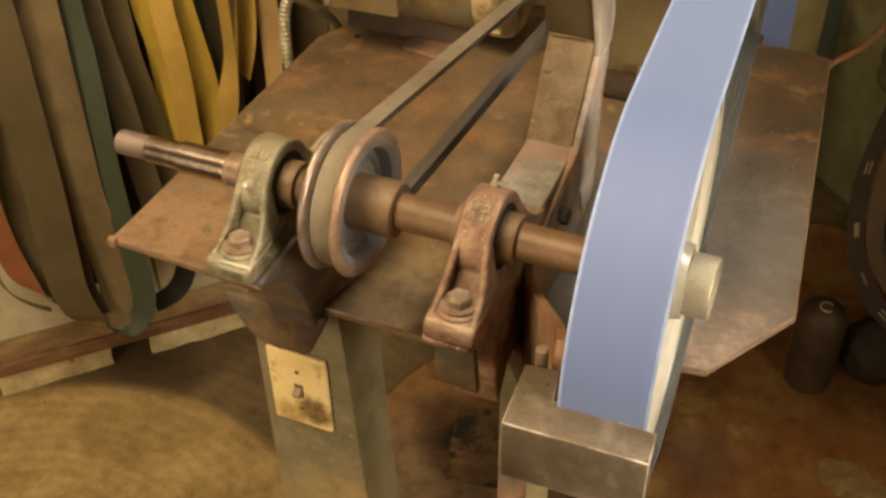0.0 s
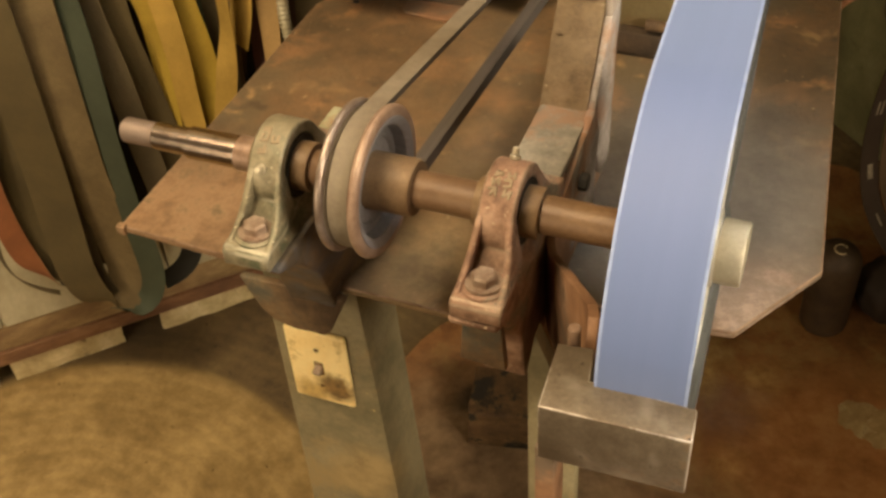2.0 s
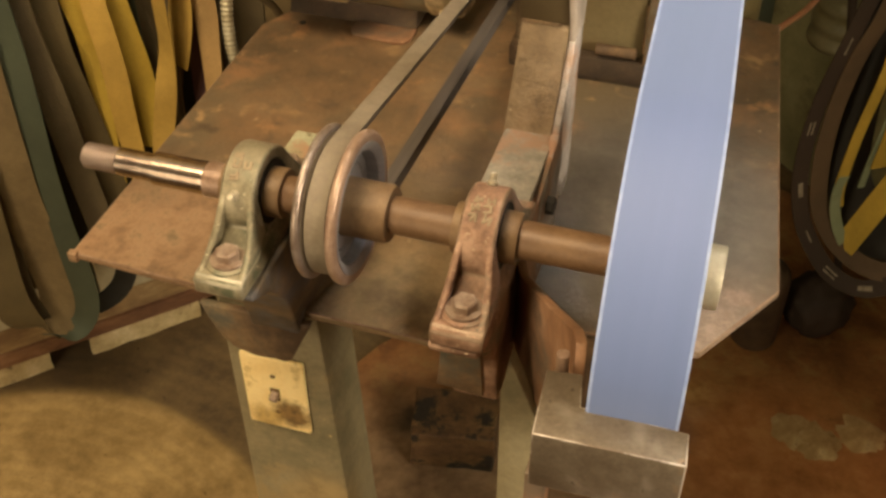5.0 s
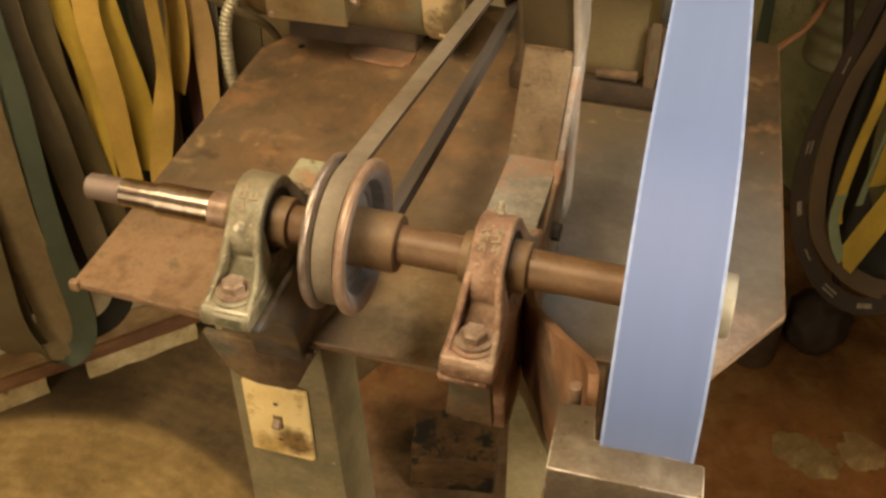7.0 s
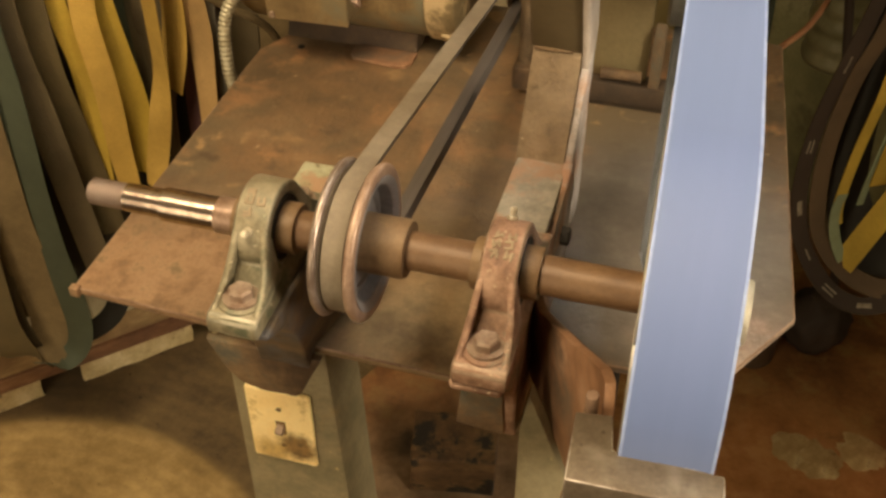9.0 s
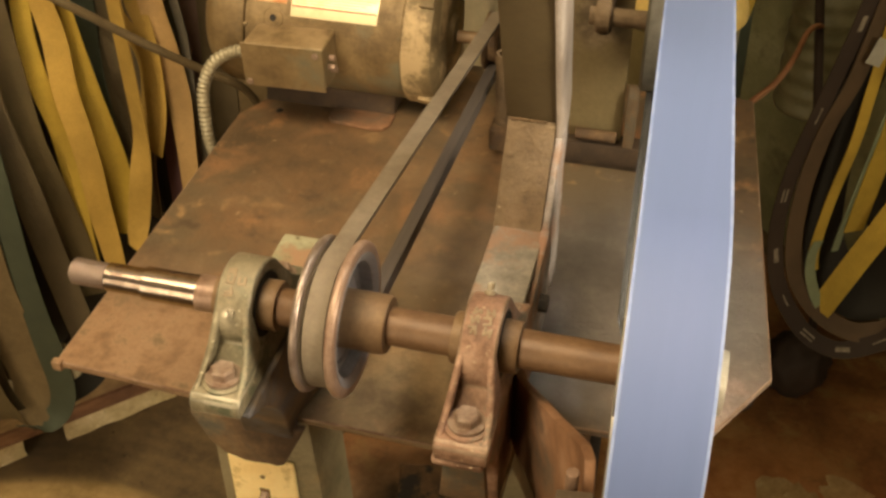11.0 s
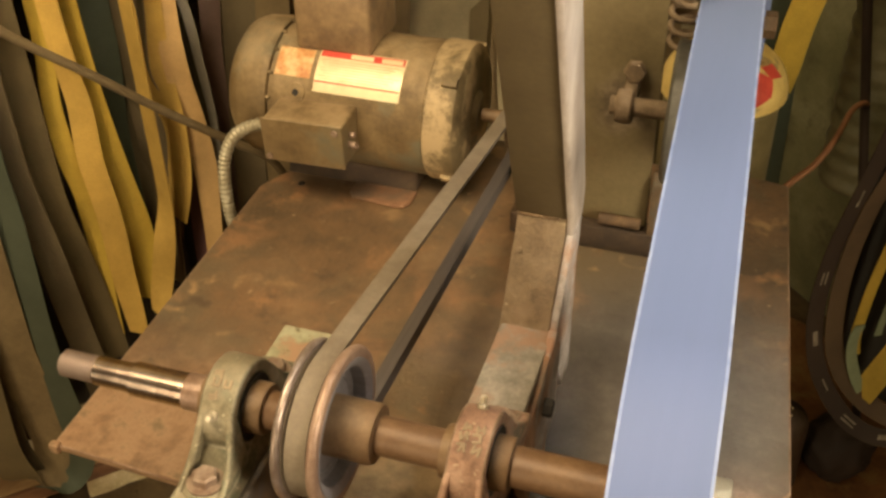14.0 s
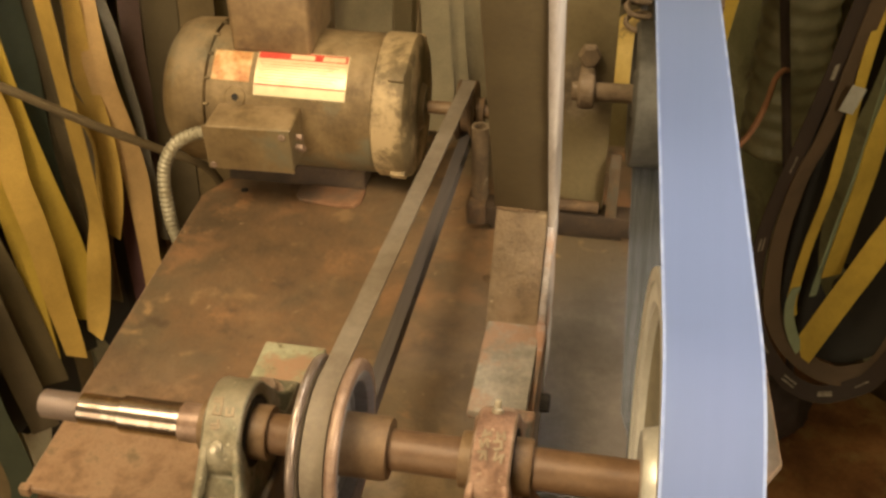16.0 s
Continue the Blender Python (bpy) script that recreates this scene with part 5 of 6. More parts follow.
    for k in range(8):
        part("print_line", shell_patch(-0.163 + 0.002 * (k % 3), -0.064 - 0.006 * ((k * 5) % 4), 123.0 + 2.3 * k, 122.5 + 2.3 * k, R + 0.0016, 0.0002), PRINT_TAN, plate)
    part("sticker", shell_patch(-0.2180, -0.173, 140.5, 115.5, R + 0.0006, 0.0005), LABEL_ORANGE, t, "scuffed orange warning sticker")
    cap_d = Vector((0, math.cos(radians(153)), math.sin(radians(153))))
    cap_p = Vector((-0.188, MOT_Y, MOT_Z)) + cap_d * (R - 0.001)
    plug = part("oil_cap", rod(cap_p, cap_p + cap_d * 0.003, 0.0125, 28, 0.0012), MOTOR_PAINT, t, "round plug in the shell")
    part("slot", rod(cap_p + cap_d * 0.0028, cap_p + cap_d * 0.0036, 0.0042, 14, 0.0002), DARK_HOLE, plug)
    # foot plate bolted to the table
    part("motor_base", prism([(MOT_Y - 0.052, TOP), (MOT_Y + 0.062, TOP), (MOT_Y + 0.062, TOP + 0.006), (MOT_Y + 0.045, MOT_Z - 0.062), (MOT_Y - 0.040, MOT_Z - 0.062), (MOT_Y - 0.048, TOP + 0.006)], "x", -0.222, -0.050, 0.0025), BASE_GRIME, t, "rusty motor base, darkened for the shade under the motor")
    pts = [(-0.128, 0.575), (-0.122, 0.566), (-0.066, 0.560), (-0.054, 0.563), (-0.048, 0.573), (-0.048, 0.597), (-0.128, 0.597)]
    part("rail_plate", prism(pts, "z", TOP, TOP + 0.0045, 0.001), RUST_ORANGE, t)
    return t


def shell_patch(x0, x1, a0, a1, r, thick):
    """A thin plate that follows the motor's shell, between two angles round its axis."""
    bm = bmesh.new()
    n = 10
    rows = []
    for i in range(n + 1):
        a = radians(a0 + (a1 - a0) * i / n)
        rows.append([bm.verts.new((x, MOT_Y + q * math.cos(a), MOT_Z + q * math.sin(a))) for x, q in ((x0, r), (x1, r), (x1, r + thick), (x0, r + thick))])
    for a, b in zip(rows, rows[1:]):
        for k in range(4):
            bm.faces.new((a[k], a[(k + 1) % 4], b[(k + 1) % 4], b[k]))
    bm.faces.new(rows[0])
    bm.faces.new(rows[-1][::-1])
    return bm


def capacitor():
    pts = [(-0.046, 0.0), (0.046, 0.0), (0.046, 0.060)]
    pts += [(0.046 * math.cos(radians(a)), 0.060 + 0.040 * math.sin(radians(a))) for a in range(15, 180, 15)] + [(-0.046, 0.060)]
    return prism([(0.660 + p[0], 0.946 + p[1]) for p in pts], "x", -0.199, -0.105, 0.006, 3)


PRINT_TAN = surface("tan_print", [(0.3, (0.36, 0.26, 0.13)), (0.7, (0.46, 0.35, 0.19))], 60, 300, 0.3, (0.5, 0.7), 0.0, 0.0)
motor()


def motor_pulley():
    t = thing("motor_pulley", (PUL_X, MOT_Y, MOT_Z - 0.036), "small dark grooved pulley on the motor shaft", "pulley")
    prof = [(0.0079, 0.056), (0.034, 0.0565), (0.0355, 0.058), (0.0345, 0.0592), (0.0255, 0.0632), (0.0255, 0.0712), (0.0345, 0.0752), (0.0355, 0.0765), (0.034, 0.078), (0.016, 0.0785), (0.016, 0.088), (0.0079, 0.0885)]
    part("sheave", lathe(prof, (0, MOT_Y, MOT_Z), "x", 48, True), RUST_DARK, t)


motor_pulley()


def conduit():
    pts = smooth_path([(-0.209, 0.552, 0.876), (-0.232, 0.549, 0.873), (-0.258, 0.543, 0.858), (-0.272, 0.535, 0.828), (-0.272, 0.525, 0.790), (-0.266, 0.52, 0.74), (-0.25, 0.53, 0.66), (-0.22, 0.56, 0.55)], 26)
    return solid("flexible_conduit", tube(pts, 0.0064, 14, 0.0020, 0.0062), CONDUIT, "ribbed galvanised flexible conduit from the motor box", "conduit", sharp=80)


conduit()


def switch():
    """Ivory wall-switch plate on the post, greasy below the toggle."""
    t = thing("switch_plate", (-0.064, 0.140, 0.532), "dirty ivory switch plate with a grimy toggle", "light switch")
    bm = block(-0.101, -0.0275, 0.1390, 0.1455, 0.5335, 0.6465, 0.0052, 3)
    cover = part("cover", bm, IVORY, t)
    cx = -0.064
    part("toggle_slot", block(cx - 0.0055, cx + 0.0055, 0.1385, 0.1398, 0.580, 0.600, 0.0005, 1), SMEAR, t)
    bm = block(-0.0045, 0.0045, -0.0095, 0.002, -0.0042, 0.0042, 0.002, 2)
    bmesh.ops.transform(bm, matrix=Matrix.Translation((cx, 0.1388, 0.592)) @ Matrix.Rotation(radians(28), 4, "X"), verts=bm.verts)
    part("toggle", bm, BOLT, t, "worn brass-brown toggle")
    for z in (0.561, 0.619):
        part("screw", rod((cx, 0.1400, z), (cx, 0.1384, z), 0.0032, 14), SMEAR, cover)


switch()

# ---- belts hanging on the walls ----


def hung_loop(s, gap, low, width, mats, off, turn, sway=0.0, twist=0.0, label="", seed=0):
    """An abrasive belt hung over a peg: two strands down to a bend."""
    rng = random.Random(seed)
    top = low + 0.95
    pts, wide = [], []
    ph = rng.uniform(0, 6)

    def add(u, z, side):
        h = (z - low) / (top - low)
        a = radians(turn + twist * (h - 0.3) * side + 8 * math.sin(h * 5 + ph))
        o = off + 0.012 * math.sin(h * 4 + ph + side) + side * 0.006
        pts.append(on_wall(s + u + sway * h + 0.008 * math.sin(h * 6 + ph), o, z))
        wide.append(WALL_D * math.cos(a) + WALL_N * math.sin(a) + Vector((0, 0, 0.02)))
    n = 22
    for i in range(n):
        h = 1 - i / n
        add(-gap * (0.3 + 0.7 * (1 - h) ** 0.6), low + gap + (top - low - gap) * h, -1)
    for i in range(13):
        a = math.pi * i / 12
        add(-gap * math.cos(a), low + gap - gap * math.sin(a) * 1.15, -math.cos(a))
    for i in range(1, n + 1):
        h = i / n
        add(gap * (0.3 + 0.7 * (1 - h) ** 0.6), low + gap + (top - low - gap) * h, 1)
    bm = ribbon(pts, wide, width, 0.0016, False, 2)
    return solid("sanding_belt", bm, mats, label, "sanding belt", "belts hung on the wall", sharp=60)


TEXT = {
    "y": "long yellow sanding belt hanging in a narrow loop",
    "a": "amber cloth sanding belt hanging against the wall",
    "o": "olive-brown worn sanding belt hanging in a loop",
    "g": "grey-brown sanding belt hanging in a loop",
    "n": "dark green sanding belt hanging in a loop",
    "t": "pale teal sanding belt hanging against the wall",
    "d": "dark sanding belt behind others, darkening the gaps",
    "r": "orange-red sanding belt with tan backing hanging",
    "p": "purple-brown sanding belt hanging against the wall",
    "c": "peach-tan cloth sanding belt hanging behind the conduit",
    "w": "narrow pale grey sanding belt seen edge on",
    "m": "maroon sanding belt hanging beside a twisted one",
    "k": "pale beige sanding belt hanging behind the motor",
}
TONE = {"y": B_YELLOW, "a": B_AMBER, "o": B_OLIVE, "g": B_GREY, "n": B_GREEN, "t": B_TEAL, "d": B_DARK, "r": B_RED, "p": B_PURPLE, "k": B_BEIGE, "c": B_PEACH, "w": B_PALE, "m": B_MAROON}
# the dark "d" loops are added to blacken the shaded gaps
LOOPS = [  # kind, place along the wall, half gap, lowest point, width, distance from the wall, turn
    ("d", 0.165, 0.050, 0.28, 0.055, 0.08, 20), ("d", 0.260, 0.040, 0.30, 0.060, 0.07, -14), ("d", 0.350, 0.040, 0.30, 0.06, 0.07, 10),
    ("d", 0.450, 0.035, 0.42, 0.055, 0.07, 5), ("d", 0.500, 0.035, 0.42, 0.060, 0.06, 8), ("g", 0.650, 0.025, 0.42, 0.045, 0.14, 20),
    ("k", 0.690, 0.020, 0.40, 0.055, 0.11, -10), ("p", 0.720, 0.020, 0.40, 0.040, 0.13, 15), ("k", 0.765, 0.025, 0.36, 0.065, 0.12, 5),
]
FAR_LOOPS = [
    ("o", 0.805, 0.020, 0.35, 0.045, 0.11, 18), ("k", 0.920, 0.030, 0.30, 0.150, 0.10, 5), ("g", 0.850, 0.020, 0.34, 0.06, 0.12, 12),
    ("o", 1.030, 0.020, 0.32, 0.045, 0.13, 10), ("k", 1.075, 0.020, 0.34, 0.045, 0.14, 20), ("k", 1.140, 0.025, 0.32, 0.075, 0.12, 5),
    ("o", 1.210, 0.025, 0.30, 0.07, 0.11, 12), ("k", 1.290, 0.030, 0.30, 0.08, 0.12, 5), ("o", 1.380, 0.030, 0.30, 0.08, 0.11, 10), ("k", 1.480, 0.030, 0.30, 0.09, 0.11, 0),
]
for i, (k, s, gap, low, w, off, turn) in enumerate(LOOPS + FAR_LOOPS):
    hung_loop(s, gap, low, w, [TONE[k], CLOTH if k in "ronpg" else TONE[k]], off, turn, 0.012 * math.sin(i * 1.7), 16 * math.cos(i * 2.3), TEXT[k], i)


def strand(kind, off, width, line, turns, label="", up=0.0):
    """One visible strand of a belt, from its peg down a line of (place along the wall, height), twisting as it goes."""
    rows = [(line[0][0], line[0][1] + 0.75, turns[0])] + [(p[0], p[1], a) for p, a in zip(line, turns)]
    if up:
        rows.append((line[-1][0] + 0.01, line[-1][1] + up, turns[-1]))
    # even steps along the line, then eased so that it bends without kinks
    even = []
    for a, b in zip(rows, rows[1:]):
        n = max(1, round(math.hypot(b[0] - a[0], b[1] - a[1]) / 0.012))
        even += [tuple(p + (q - p) * i / n for p, q in zip(a, b)) for i in range(n)]
    even.append(rows[-1])
    for _ in range(5):
        even = [even[0]] + [tuple(0.25 * p + 0.5 * q + 0.25 * r for p, q, r in zip(a, b, c)) for a, b, c in zip(even, even[1:], even[2:])] + [even[-1]]
    path = [on_wall(p[0], off + 0.004 * math.sin(7 * p[1] + p[0] * 40), p[1]) for p in even]
    wide = []
    for p in even:
        a = radians(0.85 * p[2])
        wide.append(WALL_D * math.cos(a) + WALL_N * math.sin(a))
    return solid("sanding_belt", ribbon(path, wide, width * 1.15, 0.0016, False, 3), [TONE[kind], CLOTH if kind in "ronpg" else TONE[kind]], label or TEXT[kind], "sanding belt", "belts hung on the wall", sharp=60)


strand("y", 0.150, 0.024, [(0.384, 0.935), (0.374, 0.858), (0.376, 0.772), (0.387, 0.723), (0.386, 0.647), (0.384, 0.557), (0.382, 0.466)], (55, 50, 24, 0, 45, 58, 61))
strand("a", 0.172, 0.028, [(0.398, 0.977), (0.402, 0.899), (0.407, 0.857), (0.401, 0.774), (0.406, 0.727), (0.409, 0.66), (0.407, 0.58), (0.409, 0.527), (0.41, 0.471)], (53, 42, 35, 5, 15, 4, 14, 35, 53))
strand("y", 0.160, 0.040, [(0.417, 0.969), (0.42, 0.906), (0.422, 0.849), (0.428, 0.76), (0.434, 0.703), (0.441, 0.632), (0.439, 0.572), (0.432, 0.522)], (61, 60, 55, 38, 28, 0, 20, 39), "broad yellow sanding belt hanging beside an amber one")
strand("t", 0.120, 0.034, [(0.455, 0.982), (0.457, 0.943), (0.457, 0.903), (0.455, 0.862), (0.452, 0.82), (0.45, 0.777), (0.451, 0.721), (0.452, 0.60)], (11, 0, 13, 26, 38, 52, 57, 60))
strand("g", 0.140, 0.048, [(0.497, 0.979), (0.492, 0.918), (0.488, 0.87), (0.497, 0.816), (0.5, 0.771), (0.498, 0.725), (0.493, 0.679), (0.486, 0.633), (0.480, 0.52)], (69, 74, 78, 46, 0, 35, 55, 68, 70))
strand("g", 0.130, 0.019, [(0.483, 0.841), (0.475, 0.774), (0.471, 0.71), (0.474, 0.661), (0.476, 0.58)], (67, 27, 0, 65, 70))
strand("a", 0.160, 0.037, [(0.515, 0.983), (0.511, 0.945), (0.509, 0.906), (0.506, 0.874), (0.511, 0.843), (0.518, 0.811), (0.522, 0.774), (0.518, 0.73), (0.511, 0.685), (0.499, 0.64)], (55, 39, 25, 0, 37, 58, 78, 68, 68, 73), "amber sanding belt twisting as it hangs")
strand("a", 0.185, 0.027, [(0.485, 0.675), (0.473, 0.625), (0.465, 0.588), (0.453, 0.541), (0.445, 0.518), (0.440, 0.505)], (83, 40, 0, 28, 70, 86), "twisted pointed end of an amber sanding belt")
strand("c", 0.172, 0.028, [(0.533, 0.983), (0.531, 0.945), (0.532, 0.905), (0.534, 0.863), (0.54, 0.819), (0.545, 0.773), (0.549, 0.726), (0.547, 0.678), (0.545, 0.63), (0.54, 0.50)], (24, 29, 33, 32, 23, 0, 24, 50, 62, 65))
strand("w", 0.160, 0.011, [(0.556, 0.973), (0.565, 0.931), (0.567, 0.89), (0.57, 0.847), (0.574, 0.802), (0.573, 0.753), (0.572, 0.60)], (0, 27, 40, 46, 51, 61, 60))
strand("p", 0.112, 0.024, [(0.607, 0.941), (0.6, 0.86), (0.599, 0.789), (0.601, 0.732), (0.60, 0.50)], (0, 28, 34, 39, 40))
strand("m", 0.140, 0.021, [(0.538, 0.702), (0.537, 0.664), (0.534, 0.614), (0.532, 0.573), (0.53, 0.48)], (71, 35, 0, 40, 40))
strand("n", 0.135, 0.016, [(0.562, 0.70), (0.560, 0.64), (0.552, 0.50)], (20, 0, 10))
strand("k", 0.100, 0.034, [(0.632, 0.92), (0.628, 0.80), (0.622, 0.70), (0.62, 0.45)], (0, 5, 0, 0))
strand("d", 0.112, 0.030, [(0.482, 0.97), (0.478, 0.85), (0.470, 0.70), (0.46, 0.5)], (10, 0, 10, 20))
LOOP_A = [(0.188, 0.75), (0.186, 0.66), (0.183, 0.52), (0.174, 0.337), (0.185, 0.268), (0.210, 0.243), (0.236, 0.250), (0.252, 0.30), (0.244, 0.395), (0.236, 0.51), (0.238, 0.645), (0.241, 0.785)]
strand("o", 0.170, 0.056, LOOP_A, [32] * 12, "olive-brown sanding belt hanging in a long closed loop", 0.7)
strand("g", 0.150, 0.050, [(s + 0.014, z - 0.020) for s, z in LOOP_A], [26] * 12, "grey-brown sanding belt nested in a longer loop", 0.7)
strand("t", 0.190, 0.032, [(0.286, 0.797), (0.286, 0.734), (0.282, 0.65), (0.28, 0.574), (0.28, 0.502), (0.281, 0.437), (0.284, 0.368), (0.286, 0.306), (0.278, 0.26), (0.262, 0.236), (0.235, 0.230), (0.212, 0.250)], (52, 40, 27, 40, 40, 38, 5, 14, 26, 40, 40, 40))
strand("g", 0.172, 0.034, [(0.308, 0.78), (0.313, 0.728), (0.32, 0.663), (0.323, 0.596), (0.327, 0.534), (0.332, 0.47), (0.34, 0.36)], (40, 36, 30, 14, 0, 10, 10))
strand("o", 0.140, 0.045, [(0.220, 0.785), (0.221, 0.675), (0.214, 0.568), (0.212, 0.436), (0.225, 0.30)], (5, 10, 15, 25, 30))
strand("r", 0.132, 0.031, [(0.125, 0.68), (0.117, 0.627), (0.11, 0.579), (0.105, 0.53), (0.103, 0.477), (0.103, 0.422), (0.109, 0.362), (0.125, 0.319), (0.139, 0.298)], (50, 45, 40, 35, 30, 6, 0, 60, 80))
strand("o", 0.122, 0.034, [(0.155, 0.68), (0.15, 0.613), (0.144, 0.564), (0.136, 0.504), (0.132, 0.451), (0.133, 0.394), (0.136, 0.334), (0.143, 0.288)], (58, 55, 48, 21, 0, 21, 40, 63), "olive back of a sanding belt beside an orange one")
strand("d", 0.115, 0.016, [(0.18, 0.70), (0.172, 0.603), (0.163, 0.535), (0.154, 0.462), (0.149, 0.384), (0.149, 0.312), (0.151, 0.267)], (50, 50, 41, 14, 0, 22, 43))
strand("o", 0.128, 0.014, [(0.100, 0.52), (0.084, 0.429), (0.074, 0.369), (0.082, 0.318), (0.11, 0.287), (0.138, 0.269)], (82, 80, 78, 75, 78, 80), "narrow olive sanding belt seen edge on")
strand("o", 0.155, 0.038, [(0.341, 0.764), (0.343, 0.711), (0.351, 0.645), (0.357, 0.585), (0.364, 0.532), (0.372, 0.42)], (30, 36, 28, 0, 20, 20))
strand("d", 0.120, 0.030, [(0.395, 0.50), (0.372, 0.30), (0.354, 0.238), (0.330, 0.224), (0.30, 0.217)], (5, 15, 30, 40, 45))
# filler belts, added to cover the wall and darken the gaps
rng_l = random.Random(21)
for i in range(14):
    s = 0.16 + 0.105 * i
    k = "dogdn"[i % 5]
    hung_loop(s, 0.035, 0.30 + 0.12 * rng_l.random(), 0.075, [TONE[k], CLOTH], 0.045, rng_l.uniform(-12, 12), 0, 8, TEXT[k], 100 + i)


def right_band(points, y0, width, mats, label, tilt=0.6, prints=0):
    """A belt loop hung on the north wall; its face is turned to the room."""
    path = smooth_path([(x, y0 + dy, z) for x, dy, z in points], 8)
    mid = Vector((0.63, y0, 0.55))
    wide = []
    for i, p in enumerate(path):
        t = (path[min(i + 1, len(path) - 1)] - path[max(i - 1, 0)]).normalized()
        r = Vector((t.z, 0, -t.x))
        if r.dot(mid - p) < 0:
            r = -r
        wide.append(r * 0.8 + Vector((0, tilt, 0)))
    ob = solid("sanding_belt", ribbon(path, wide, width, 0.0016, False, 2), mats, label, "sanding belt", "belts hung beside the table", sharp=60)
    for k in range(prints):
        # faded printed bars along the backing
        i = int(len(path) * (0.14 + 0.085 * k))
        p, q = path[i], path[i + 1 + (k % 2)]
        t = (q - p).normalized()
        w = (wide[i] - t * wide[i].dot(t)).normalized()
        n = t.cross(w)
        if n.y > 0:
            n = -n
        for j in range(2 if k % 3 == 2 else 1):
            o = (-0.004 + 0.007 * j) if k % 3 == 2 else 0.001
            hw = 0.0042 if k % 3 == 0 else 0.0014
            bm = block(-0.012 - 0.004 * (k % 2), 0.012, -hw, hw, -0.0002, 0.0002, 0.0)
            m = Matrix((t, w, n)).transposed().to_4x4()
            bmesh.ops.transform(bm, matrix=Matrix.Translation(p.lerp(q, 0.5) + w * o + n * 0.0014) @ m, verts=bm.verts)
            part("printed_bar", bm, PRINT, ob)
    return ob


OUTER = [(0.60, 0.02, 1.20), (0.537, 0, 0.96), (0.514, 0, 0.808), (0.494, 0, 0.694), (0.473, 0, 0.569), (0.469, 0, 0.458), (0.484, 0, 0.366), (0.514, 0, 0.298), (0.558, 0, 0.242), (0.608, 0, 0.221), (0.654, 0, 0.241), (0.686, 0, 0.278), (0.72, 0, 0.40), (0.75, 0.02, 0.65), (0.77, 0.03, 1.1)]
right_band(OUTER, 0.91, 0.030, [B_BROWN, B_BROWN], "dark brown sanding belt loop with faded printed bars", 0.6, 8)
INNER = [(0.61, 0.02, 1.15), (0.556, 0, 0.923), (0.53, 0, 0.728), (0.508, 0, 0.637), (0.497, 0, 0.541), (0.498, 0, 0.452), (0.511, 0, 0.372), (0.543, 0, 0.31), (0.595, 0, 0.264), (0.65, 0, 0.257), (0.70, 0, 0.32), (0.73, 0.02, 0.6), (0.75, 0.03, 1.1)]
right_band(INNER, 0.925, 0.032, [B_UMBER, B_UMBER], "umber brown belt nested inside a darker loop", 0.6)
# black band added where the gap inside the loops is only shade
right_band([(0.61 + 0.72 * (x - 0.60), y, z + 0.030) for x, y, z in INNER], 0.985, 0.085, [B_DARK, B_DARK], "added black band for the shaded gap inside the brown loops", 0.6)
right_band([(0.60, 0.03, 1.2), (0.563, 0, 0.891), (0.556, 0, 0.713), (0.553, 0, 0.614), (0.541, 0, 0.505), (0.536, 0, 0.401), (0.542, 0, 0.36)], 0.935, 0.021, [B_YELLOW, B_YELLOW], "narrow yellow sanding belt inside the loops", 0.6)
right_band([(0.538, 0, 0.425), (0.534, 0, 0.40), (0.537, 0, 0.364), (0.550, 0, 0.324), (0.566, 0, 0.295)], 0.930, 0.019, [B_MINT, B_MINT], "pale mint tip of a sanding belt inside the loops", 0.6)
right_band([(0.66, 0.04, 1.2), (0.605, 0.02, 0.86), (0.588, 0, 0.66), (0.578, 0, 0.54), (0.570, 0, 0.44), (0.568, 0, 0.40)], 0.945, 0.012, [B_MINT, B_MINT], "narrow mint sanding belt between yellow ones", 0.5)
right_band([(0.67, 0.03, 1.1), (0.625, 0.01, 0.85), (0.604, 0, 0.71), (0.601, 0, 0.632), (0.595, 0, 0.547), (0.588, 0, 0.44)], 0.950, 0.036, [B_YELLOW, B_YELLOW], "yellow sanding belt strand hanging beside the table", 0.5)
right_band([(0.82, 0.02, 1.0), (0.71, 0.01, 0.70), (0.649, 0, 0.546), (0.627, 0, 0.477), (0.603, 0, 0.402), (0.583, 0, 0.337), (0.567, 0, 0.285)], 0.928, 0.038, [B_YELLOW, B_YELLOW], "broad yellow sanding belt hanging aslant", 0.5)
# another added black band, standing in for shade at the back
right_band([(0.86, 0.1, 1.1), (0.73, 0.09, 0.75), (0.65, 0.08, 0.45), (0.66, 0.08, 0.30), (0.74, 0.08, 0.26), (0.84, 0.08, 0.34), (0.92, 0.1, 0.7)], 0.98, 0.07, [B_DARK, B_DARK], "added black band for the shade behind the hanging belts", 0.5)
right_band([(0.42, 0.0, 1.15), (0.390, 0, 0.98), (0.376, 0, 0.916), (0.366, 0, 0.864), (0.359, 0, 0.806), (0.352, 0, 0.765)], 1.0, 0.044, [B_YELLOW, B_YELLOW], "yellow sanding belt strand behind the grinder", 0.2)
right_band([(0.325, 0.03, 1.1), (0.330, 0.0, 0.88), (0.335, 0.0, 0.70), (0.34, 0, 0.5)], 1.02, 0.09, [B_TEAL, B_TEAL], "dull teal sanding belt hanging behind the machine", 0.1)
right_band([(0.305, 0.03, 0.98), (0.305, -0.03, 0.88), (0.306, -0.05, 0.72), (0.31, -0.05, 0.5)], 0.86, 0.045, [BLUE_GRIT, BELT_BACK], "spare blue abrasive belt hanging behind the table", 0.1)

